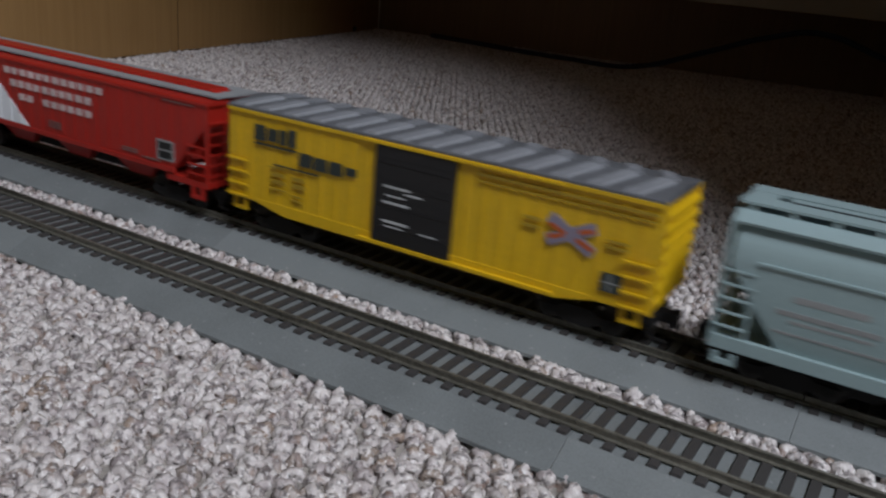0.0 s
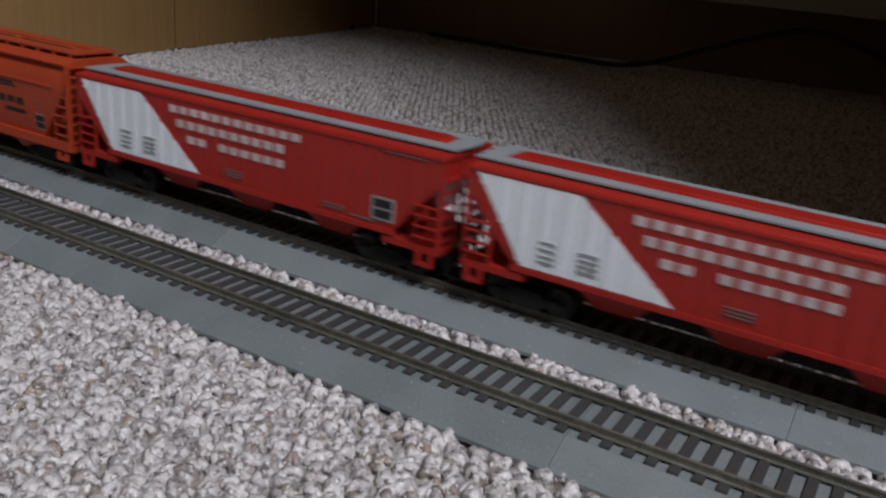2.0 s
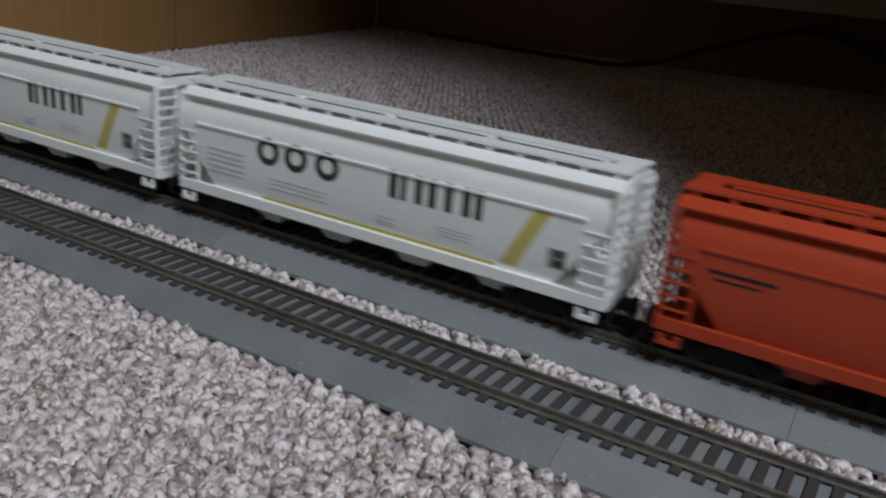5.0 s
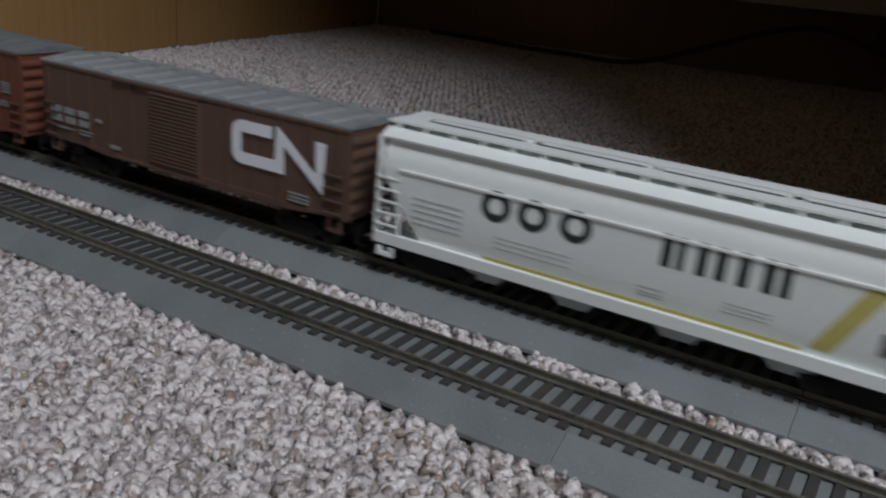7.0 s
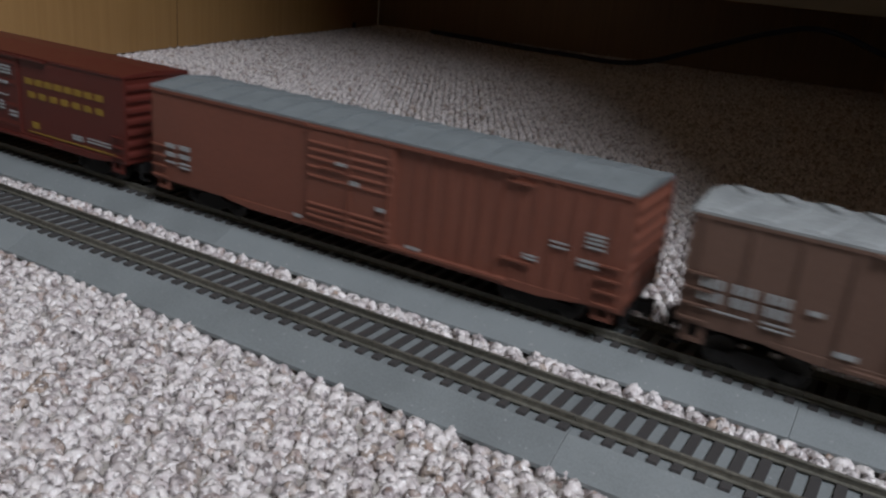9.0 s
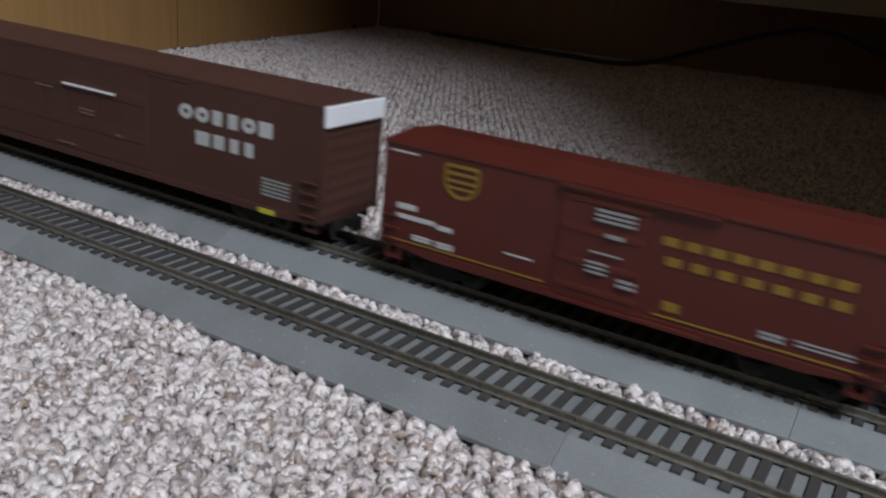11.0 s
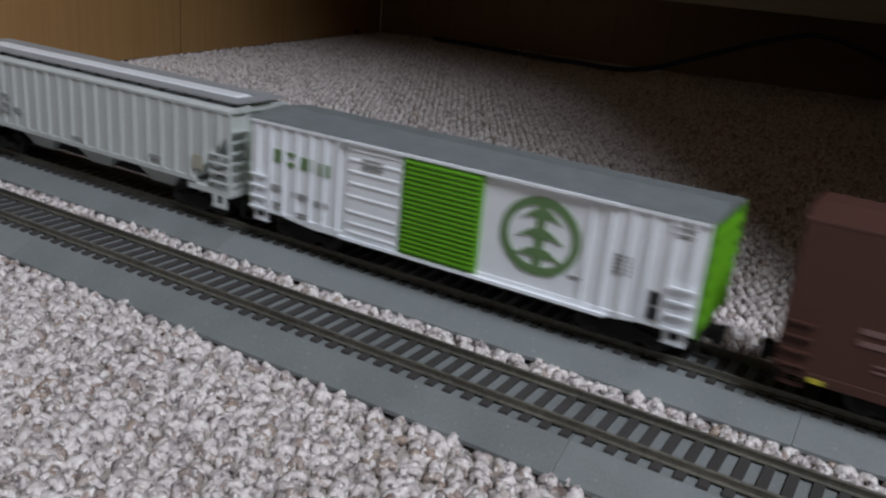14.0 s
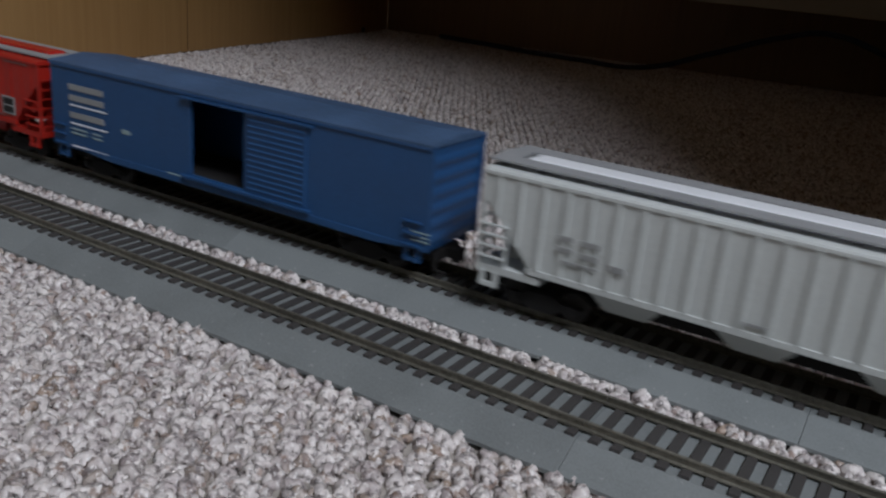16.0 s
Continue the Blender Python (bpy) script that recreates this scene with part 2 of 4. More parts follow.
def loop_of_yarn(rng, along=9, around=6):
    """One arched loop of yarn, its feet below the carpet's face."""
    r, tube = rng.uniform(1.2, 2.0), rng.uniform(1.05, 1.45)
    high, lean = rng.uniform(1.2, 2.2), rng.uniform(-0.7, 0.7)
    rings = []
    for i in range(along):
        a = math.pi * (i / (along - 1) * 1.3 - 0.15)
        c = np.array((r * math.cos(a), lean * math.sin(a) + 0.25 * math.sin(3 * a), high * math.sin(a)))
        t = np.array((-r * math.sin(a), lean * math.cos(a), high * math.cos(a)))
        t /= np.linalg.norm(t)
        s = np.cross(t, (0.0, 1.0, 0.0))
        s /= np.linalg.norm(s)
        u = np.cross(s, t)
        k = tube * (1 + 0.16 * math.sin(5 * a + r * 9))
        rings.append([c + k * (math.cos(q) * s + math.sin(q) * u) for q in (2 * math.pi * j / around + 0.35 * i for j in range(around))])
    v = np.array(rings).reshape(-1, 3)
    f = []
    for i in range(along - 1):
        for j in range(around):
            p, q = i * around + j, i * around + (j + 1) % around
            f += [(p, q, q + around), (p, q + around, p + around)]
    return v, np.array(f)


def pile(name, x0, x1, y0, y1, levels, keep, label, pitch=(5.0, 4.1), tall=(3.4, 4.2), loose=0.45, loops=0):
    """Rows of looped tufts, each a lump of its own; keep(x, y) drops those under other things."""
    rng = np.random.default_rng(len(name) * 7 + int(abs(x0)))
    v, f = ball(levels)
    kinds = []
    for k in range(10):
        w = v.copy()
        for _ in range(6):
            d = rng.normal(size=3)
            d /= np.linalg.norm(d)
            w *= 1 + 0.12 * np.sin(4.2 * (v @ d) + rng.uniform(0, 6))[:, None]
        kinds.append(w)
    yarns = [(v1 * (1.18, 1.18, 1.05), f1) for v1, f1 in (loop_of_yarn(rng) for _ in range(24))]
    vs, fs, n = [], [], 0
    a = radians(30)
    px, py = pitch
    span = int(max(x1 - x0, y1 - y0) * 0.75 / min(px, py)) + 4
    mx, my = (x0 + x1) / 2, (y0 + y1) / 2
    for i in range(-span, span):
        for j in range(-span, span):
            u, w = i * px + rng.normal(0, loose), j * py + (i % 2) * py * 0.5 + rng.normal(0, loose)
            x, y = mx + u * math.cos(a) - w * math.sin(a), my + u * math.sin(a) + w * math.cos(a)
            if not (x0 < x < x1 and y0 < y < y1 and keep(x, y)):
                continue
            t = rng.uniform(0, 2 * math.pi)
            c, s = math.cos(t), math.sin(t)
            broad = 1.2 if loops else 1.0
            size = np.array((rng.uniform(2.3, 3.0) * broad, rng.uniform(2.2, 2.7) * broad, rng.uniform(*tall) * 0.63))
            q = kinds[rng.integers(10)] * size
            q = np.stack([q[:, 0] * c - q[:, 1] * s + x, q[:, 0] * s + q[:, 1] * c + y, q[:, 2] - 1.9 + rng.normal(0, 0.25)], 1)
            vs.append(q)
            lift = rng.normal(0, 0.3)
            if loops:
                q[:, 2] += lift - 1.3
            fs.append(f + n)
            n += len(v)
            for i2 in range(loops):
                lv, lf = yarns[rng.integers(24)]
                t += math.pi / loops + rng.uniform(-0.5, 0.5)
                c, s = math.cos(t), math.sin(t)
                ox, oy = x + rng.normal(0, 0.75), y + rng.normal(0, 0.75)
                vs.append(np.stack([lv[:, 0] * c - lv[:, 1] * s + ox, lv[:, 0] * s + lv[:, 1] * c + oy, lv[:, 2] - 2.5 + lift + rng.normal(0, 0.3)], 1))
                fs.append(lf + n)
                n += len(lv)
    me = bpy.data.meshes.new(name)
    vv, ff = np.concatenate(vs) / 1000, np.concatenate(fs)
    me.vertices.add(len(vv))
    me.vertices.foreach_set("co", vv.astype(np.float32).ravel())
    me.loops.add(ff.size)
    me.loops.foreach_set("vertex_index", ff.astype(np.int32).ravel())
    me.polygons.add(len(ff))
    me.polygons.foreach_set("loop_start", np.arange(0, ff.size, 3, dtype=np.int32))
    me.polygons.foreach_set("loop_total", np.full(len(ff), 3, dtype=np.int32))
    me.polygons.foreach_set("use_smooth", np.ones(len(ff), dtype=bool))
    me.update(calc_edges=True)
    me.materials.append(YARN)
    return tagged(new(name, me), label, "carpet", kind="stuff")


FAR = 61.0          # centre line of the far track
NEAR = 2.2          # centre line of the near track
BED = 24.6          # half width of a roadbed at its foot
PILE = "cream loop-pile carpet flecked with brown and grey"
pile("carpet", -230, 240, -190, NEAR - BED + 2.1, 1, lambda x, y: True, PILE, pitch=(5.9, 4.9), loops=3, loose=0.65)
pile("carpet", -330, 240, NEAR + BED - 1.5, FAR - BED + 2.8, 1, lambda x, y: True, PILE, pitch=(5.9, 4.9), tall=(3.0, 3.7), loops=3, loose=0.6)
pile("carpet", -640, 260, FAR + BED - 1.5, 330, 1, lambda x, y: x > -520 + (340 - y) * 0.05, PILE, loose=0.6)
pile("carpet", -640, 260, 330, 1010, 1, lambda x, y: x > -492 - (y - 342) * 0.137, PILE, pitch=(5.2, 4.4), loose=0.6)


# ------------------------------------------------------------------ track
SECTION = 228.6
GROUP = "sectional model railway track on grey roadbed"


def roadbed_profile():
    return [(-BED, -0.5), (-BED, 0.9), (-14.8, 5.7), (-13.8, 6.1), (13.8, 6.1), (14.8, 5.7), (BED, 0.9), (BED, -0.5)]


def rail_profile(y):
    return [(y - 1.15, 6.9), (y + 1.15, 6.9), (y + 1.15, 7.2), (y + 0.3, 7.5), (y + 0.3, 8.75), (y + 0.5, 8.9), (y + 0.45, 9.4), (y + 0.3, 9.5),
            (y - 0.3, 9.5), (y - 0.45, 9.4), (y - 0.5, 8.9), (y - 0.3, 8.75), (y - 0.3, 7.5), (y - 1.15, 7.2)]


def track_section(lead):
    """One section of 37 ties; lead: from its start to the middle of the first tie."""
    t = thing("track_section", "grey roadbed track section with brown ties and nickel rails on carpet", "model track", GROUP)
    part("roadbed", Solid().along(roadbed_profile(), 0.06, SECTION - 0.06), ROADBED, t, "grey plastic ballast-shaped roadbed", 0.12)
    for y in (-8.7, 8.7):
        part("rail", Solid().along(rail_profile(y), 0.15, SECTION - 0.15), RAIL, t, "tarnished nickel rail")
    tie = part("tie", Solid().ring([(-1.5, -13.4, 5.4), (1.5, -13.4, 5.4), (1.5, 13.4, 5.4), (-1.5, 13.4, 5.4)],
                                   [(-1.35, -13.2, 7.0), (1.35, -13.2, 7.0), (1.35, 13.2, 7.0), (-1.35, 13.2, 7.0)]), TIE, t)
    tie.location.x = lead / 1000
    for i in range(1, 37):
        again(tie, i * 6.16)
    for y in (-8.7, 8.7):
        part("rail_joiner", Solid().box(-7, 7, y - 1.35, y + 1.35, 6.95, 7.55), RAIL, t)
    return t


near_section = track_section(4.7)
near_section.location = ((114.1 - 3 * SECTION) / 1000, NEAR / 1000, 0)
for k in range(-2, 4):
    copy_thing(near_section, pose((114.1 + k * SECTION) / 1000, NEAR / 1000, 0))
far_section = track_section(3.7)
far_section.location = ((163.7 - 14 * SECTION) / 1000, FAR / 1000, 0)
for k in range(-13, 13):
    copy_thing(far_section, pose((163.7 + k * SECTION) / 1000, FAR / 1000, 0))


# ------------------------------------------------------------------ desk over the track
LEAN = 7.8
desk = thing("desk", "oak desk with dark knee space standing on carpet", "desk")
desk.matrix_world = pose(-0.561, 0.847, 0, 0, 0, LEAN)
part("side_panel", Solid().box(-19, 0, -730, 6, 0, 740), OAK, desk, "honey-coloured oak veneer side panel", 0.6)
# The back panel's shade is partly in its colour: a darker copy of the oak.
part("back_panel", Solid().box(0.5, 1320, 6, 22, 0, 740), SHADE_JOINT_OAK, desk, "wooden back panel, its oak darkened for shade", 0.6)
# Out of view; its front edge is set to shade the carpet at the back.
part("desktop", Solid().box(-40, 1340, -880, 40, 741, 768), OAK, desk, "unseen oak veneer desk top that shades the knee space", 1.5)
# Added out of view to block the lamp and cast the carpet's shadow edge.
part("pedestal", Solid().box(676, 1319, -857, 5.5, 0, 740), OAK, desk, "unseen oak drawer pedestal that shades the knee space", 1.0)
part("shelf_rail", Solid().box(380, 675, -160, -142, 92, 180), BEIGE, desk, "beige laminate rail", 0.6)
seam = part("edge_strip", Solid().box(0, 0.5, -432, -431.2, 0, 740), SHADE_JOINT_OAK, desk, "dark joint line in the veneer")


def cable(points, radius):
    cu = bpy.data.curves.new("cable", "CURVE")
    cu.dimensions, cu.bevel_depth, cu.bevel_resolution, cu.resolution_u = "3D", radius, 3, 8
    sp = cu.splines.new("BEZIER")
    sp.bezier_points.add(len(points) - 1)
    for b, p in zip(sp.bezier_points, points):
        b.co = p
        b.handle_left_type = b.handle_right_type = "AUTO"
    tmp = bpy.data.objects.new("cable", cu)
    me = bpy.data.meshes.new_from_object(tmp)
    bpy.data.objects.remove(tmp)
    me.materials.append(CABLE)
    return new("cable", me)


tagged(cable([(-0.46, 0.84, 0.004), (-0.393, 0.80, 0.008), (-0.234, 0.785, 0.008), (-0.142, 0.78, 0.012), (-0.066, 0.78, 0.039), (0.001, 0.78, 0.064),
              (0.045, 0.78, 0.073), (0.112, 0.78, 0.056), (0.2, 0.79, 0.03), (0.30, 0.80, 0.004)], 0.003),
       "thick dark blue cable lying slack on the carpet", "cable")
glide = Solid().wheel(0, 0, 11, -3.5, 3.5, 16)
blob = new("furniture_glide", glide.mesh("furniture_glide"))
blob.data.materials.append(BLACK)
blob.matrix_world = pose(-0.562, 0.782, 0.0035, 90)
tagged(blob, "small black plastic furniture glide on the carpet", "furniture glide")

# ------------------------------------------------------------------ rolling stock
RAILTOP = 9.5
TRAIN = []          # (car, centre of the car behind the train's zero mark in mm)
WHEELS = []
CARS = "freight cars of the model train"
LONG, HIGH, LEAD = 1.0103, 0.982, -1.86     # the cars' length and height against their drawn sizes, and the train's lead in mm


SWAY_OUT = 1.0      # the boxcars ride a little off the track's centre line


def rolling(name, label, centre):
    t = thing(name, label, "model train car", CARS)
    off = SWAY_OUT if name == "boxcar" else 0
    t.location = ((centre * LONG + LEAD) / 1000, (FAR + off) / 1000, RAILTOP / 1000)
    t.scale = (LONG, 1, 0.992 if name == "boxcar" else HIGH)
    TRAIN.append((t, centre, off))
    return t


def running_gear(t, half, inset=24, z_floor=9.0):
    """Two four-wheel trucks, centre sill and couplers."""
    side = -SWAY_OUT / 1000 if t.name.startswith("boxcar") else 0.0
    part("centre_sill", Solid().box(-half + 6, half - 6, -4, 4, 6.5, z_floor), UNDER, t)
    for x in (-half + inset, half - inset):
        s = Solid()
        s.box(x - 2.6, x + 2.6, -12, 12, 3.6, 7.2)
        for y in (-1, 1):
            y0, y1 = (10.8, 12.6) if y > 0 else (-12.6, -10.8)
            s.plate([(x - 14, 6.0), (x - 8, 6.2), (x - 5, 8.0), (x + 5, 8.0), (x + 8, 6.2), (x + 14, 6.0), (x + 14, 4.0), (x + 8, 3.8),
                     (x + 4.5, 1.6), (x - 4.5, 1.6), (x - 8, 3.8), (x - 14, 4.0)], y0, y1)
            for dx in (-11, 11):
                s.wheel(x + dx, 5.0, 1.9, y1 if y > 0 else y0 - 0.8, y1 + 0.8 if y > 0 else y0, 10)
        truck = part("truck", s, UNDER, t, "dark four-wheel truck")
        truck.location.y = side
        for dx in (-11, 11):
            w = Solid()
            w.wheel(0, 0, 1.0, -9.5, 9.5, 8)
            for y in (-1, 1):
                a, b = sorted((y * 7.4, y * 9.6))
                w.wheel(0, 0, 5.2, a, b, 22)
                a, b = sorted((y * 9.6, y * 9.9))
                for q in range(3):
                    ang = q * 2 * math.pi / 3
                    w.box(2.9 * math.cos(ang) - 0.7, 2.9 * math.cos(ang) + 0.7, a, b, 2.9 * math.sin(ang) - 0.7, 2.9 * math.sin(ang) + 0.7)
            ob = part("wheelset", w, STEEL, truck, "blackened steel wheelset")
            ob.location = ((x + dx) / 1000, 0, 5.2 / 1000)
            WHEELS.append((ob, x + dx))
    for e in (-1, 1):
        s = Solid()
        a, b = sorted((e * (half - 8), e * (half + 4.5)))
        s.box(a, b, -2.2, 2.2, 6.4, 10.0)
        a, b = sorted((e * (half + 3.2), e * (half + 6.4)))
        s.box(a, b, -3.2, 1.8, 5.6, 10.8)
        part("coupler", s, UNDER, t)
        a, b = sorted((e * (half - 12), e * (half + 0.4)))
        part("draft_gear", Solid().box(a, b, -7.5, 7.5, 5.4, 10.6), UNDER, t, "dark draft gear box", 0.3)
        hose = Solid().box(*sorted((e * (half - 1), e * (half + 0.4))), -9.6, -8.8, 3.2, 10.0).box(*sorted((e * (half - 1), e * (half + 5.2))), -9.6, -8.8, 2.6, 3.4)
        part("air_hose", hose, UNDER, t, "black air hose")


def rungs(t, x0, x1, zs, y, material, label=""):
    """A side ladder: grab irons that stand off the wall."""
    first = None
    out = -1 if y < 0 else 1
    for z in zs:
        if first is None:
            s = Solid().box(x0, x1, min(y, y + out * 1.1), max(y, y + out * 1.1), z - 0.32, z + 0.32)
            first, z_first = part("rung", s, material, t, label), z
        else:
            again(first, 0, 0, z - z_first)


def steps(t, half, y, z_top, z_low, material):
    for e in (-1, 1):
        for side in (-1, 1):
            s = Solid()
            a, b = sorted((e * (half - 2), e * (half - 9)))
            yy = side * y
            low = z_low + 0.22 * (z_top - z_low)
            s.box(a, a + 1.9, yy - 0.5, yy + 0.5, low, z_top)
            s.box(b - 1.9, b, yy - 0.5, yy + 0.5, low, z_top)
            s.box(a, b, yy - 0.7, yy + 0.7, low - 0.6, low + 0.9)
            part("stirrup_step", s, material, t)


def mark(t, name, boxes, material, y, label=""):
    """Flat painted shapes on the near side, a hair proud of it: (x0, x1, z0, z1) each."""
    for x0, x1, z0, z1 in boxes:
        part(name, Solid().box(x0, x1, y - 0.12, y + 0.3, z0, z1), material, t, label)


def shape(t, name, outlines, material, y, label=""):
    s = Solid()
    for o in outlines:
        s.plate(o, y - 0.14, y + 0.3)
    return part(name, s, material, t, label, weld=True)


def stroke(points, w):
    """Outlines of a broad line through points (x, z)."""
    out = []
    for (x0, z0), (x1, z1) in zip(points[:-1], points[1:]):
        d = math.hypot(x1 - x0, z1 - z0)
        nx, nz = -(z1 - z0) / d * w / 2, (x1 - x0) / d * w / 2
        out.append([(x0 + nx, z0 + nz), (x1 + nx, z1 + nz), (x1 - nx, z1 - nz), (x0 - nx, z0 - nz)])
    return out


def ribbon(points, w):
    """A broad line without gaps: neighbouring pieces share their mitred corners."""
    edge = []
    for i, (x, z) in enumerate(points):
        a = Vector(points[max(i - 1, 0)])
        b = Vector(points[min(i + 1, len(points) - 1)])
        here = Vector((x, z))
        u = (here - a).normalized() if i else (b - here).normalized()
        v = (b - here).normalized() if i < len(points) - 1 else u
        n = Vector((-u.y - v.y, u.x + v.x)).normalized()
        k = w / 2 / max(n.dot(Vector((-u.y, u.x))), 0.62)
        edge.append(((x + n.x * k, z + n.y * k), (x - n.x * k, z - n.y * k)))
    return [[p[0], q[0], q[1], p[1]] for p, q in zip(edge[:-1], edge[1:])]


def hoop(cx, cz, rx, rz, w, n=24, a0=0, a1=360):
    pts = [(cx + rx * math.cos(radians(a0 + (a1 - a0) * i / n)), cz + rz * math.sin(radians(a0 + (a1 - a0) * i / n))) for i in range(n + 1)]
    inn = [(cx + (rx - w) * math.cos(radians(a0 + (a1 - a0) * i / n)), cz + (rz - w) * math.sin(radians(a0 + (a1 - a0) * i / n))) for i in range(n + 1)]
    return [[pts[i], pts[i + 1], inn[i + 1], inn[i]] for i in range(n)]


def lines(x0, x1, zs, h):
    return [(x0, x1, z - h / 2, z + h / 2) for z in zs]


def box_shell(t, L, zb, ze, paint, roof, width=17.3, posts=(), sill=None, roof_ribs="flat", end_paint=None, end_ribs=6, ridge=2.6, opening=None, over=0.5, post=0.75, rib_paint=None, bulge=1.4):
    """Boxcar body: sides, floor, ends with pressed ribs, roof and side sill. opening: (x0, x1, z0, z1) cut through both sides."""
    h = L / 2
    y = width
    if opening:
        x0, x1, z0, z1 = opening
        for side in (-1, 1):
            a, b = sorted((side * y, side * (y - 1.2)))
            s = Solid().box(-h, x0, a, b, zb, ze).box(x1, h, a, b, zb, ze).box(x0, x1, a, b, zb, z0).box(x0, x1, a, b, z1, ze)
            part("side_wall", s, paint, t)
        part("floor_deck", Solid().box(-h + 1, h - 1, -y + 1.2, y - 1.2, zb, zb + 2.5), UNDER, t)
        part("end_wall", Solid().box(-h, -h + 1.2, -y + 1.2, y - 1.2, zb, ze), end_paint or paint, t)
        part("end_wall", Solid().box(h - 1.2, h, -y + 1.2, y - 1.2, zb, ze), end_paint or paint, t)
    else:
        part("body", Solid().box(-h, h, -y, y, zb, ze), paint, t, bevel=0.35)
    for e in (-1, 1):
        a, b = sorted((e * h, e * (h + 0.25)))
        panel = part("end_panel", Solid().box(a, b, -y + 0.05, y - 0.05, zb, ze), end_paint or paint, t)
        step = (ze - zb - 4) / end_ribs
        first = None
        for i in range(end_ribs):
            z = zb + 3.6 + i * step
            if first is None:
                pts = [(e * (h + 0.2), z - step * 0.40), (e * (h + 0.7 * bulge), z - step * 0.26), (e * (h + bulge), z - step * 0.05), (e * (h + 0.75 * bulge), z + step * 0.2), (e * (h + 0.2), z + step * 0.38)]
                first = part("end_rib", Solid().plate(pts, -y + 1.6, y - 1.6), end_paint or paint, panel, bevel=0.2)
            else:
                again(first, 0, 0, i * step)
        for yy in (-y, y - 1.3):
            part("corner_post", Solid().box(a, b + (0.9 if e > 0 else 0), yy, yy + 1.3, zb, ze), end_paint or paint, panel)
    ro = Solid().along([(-y - over, ze - 0.9), (-y - over, ze + 0.35), (0, ze + ridge), (y + over, ze + 0.35), (y + over, ze - 0.9)], -h - 0.8, h + 0.8)
    part("roof", ro, roof, t, bevel=0.2)
    n = max(8, round(L / 13.0))
    w = (L - 4) / n
    first = None
    for i in range(n):
        x = -h + 2 + i * w
        s = None
        if roof_ribs == "diagonal" and first is None:
            s = Solid()
            for side in (-1, 1):
                s.ring([(x + 0.3, side * (y - 0.4), ze + 0.4), (x + w * 0.52, side * (y - 0.4), ze + 0.4), (x + w * 0.99, side * 1.5, ze + ridge - 0.15), (x + w * 0.5, side * 1.5, ze + ridge - 0.15)],
                       [(x + 0.9, side * (y - 0.8), ze + 1.3), (x + w * 0.46, side * (y - 0.8), ze + 1.3), (x + w * 0.94, side * 1.9, ze + ridge + 0.75), (x + w * 0.55, side * 1.9, ze + ridge + 0.75)])
        elif roof_ribs == "seams" and first is None:
            s = Solid().along([(-y, ze + 0.3), (-y, ze + 1.0), (0, ze + ridge + 0.55), (y, ze + 1.0), (y, ze + 0.3), (0, ze + ridge - 0.1)], x, x + 0.9)
        if s:
            first = part("roof_rib", s, rib_paint or roof, t)
        elif first:
            again(first, i * w)
    if sill:
        a, b, drop = sill
        s = Solid()
        for side in (-1, 1):
            y0, y1 = sorted((side * (y - 1.4), side * (y + 0.35)))
            s.plate([(a, zb + 1.6), (a + 0.5, zb - 0.1), (a + 14, zb - drop), (b - 14, zb - drop), (b - 0.5, zb - 0.1), (b, zb + 1.6)], y0, y1)
        part("side_sill", s, paint, t, bevel=0.2)
    first = None
    for side in (-1, 1):
        for x in posts:
            if first is None:
                x_first = x
                first = part("side_post", Solid().box(x - 0.55, x + 0.55, -y - post, -y + 0.2, zb + 0.5, ze - 1.4), paint, t)
            elif side < 0:
                again(first, x - x_first)
            else:
                again(first, x - x_first, 2 * y + post - 0.2)


def spread(a, b, n):
    return [a + (b - a) * i / (n - 1) for i in range(n)]


def sliding_door(t, x0, x1, z0, z1, y, paint, ridges, label, proud=1.3, louvre=False, relief=0.6):
    """A door hung outside the wall, on both sides, with its pressed ridges as pieces and its two tracks."""
    for side in (-1, 1):
        a, b = sorted((side * (y - 0.2), side * (y + proud)))
        d = part("door", Solid().box(x0, x1, a, b, z0, z1), paint, t, label, 0.2)
        first = None
        for z in ridges:
            if first is None:
                zf = z
                h = (z1 - z0) / len(ridges) * (0.30 if louvre else 0.14)
                o = side * (y + proud)
                tip = side * (y + proud + (0.75 if louvre else relief))
                s = Solid().ring([(x0 + 0.8, o, z - h), (x1 - 0.8, o, z - h), (x1 - 0.8, o, z + h), (x0 + 0.8, o, z + h)],
                                 [(x0 + 1.2, tip, z - h * 0.8), (x1 - 1.2, tip, z - h * 0.8), (x1 - 1.2, tip, z + h * 0.1), (x0 + 1.2, tip, z + h * 0.1)])
                first = part("ridge", s, paint, d)
            else:
                again(first, 0, 0, z - zf)


def door_tracks(t, x0, x1, z0, z1, y, paint):
    for side in (-1, 1):
        for z, h in ((z0, 1.1), (z1, 0.9)):
            a, b = sorted((side * (y - 0.2), side * (y + 1.9)))
            part("door_track", Solid().box(x0, x1, a, b, z - h / 2, z + h / 2), paint, t)


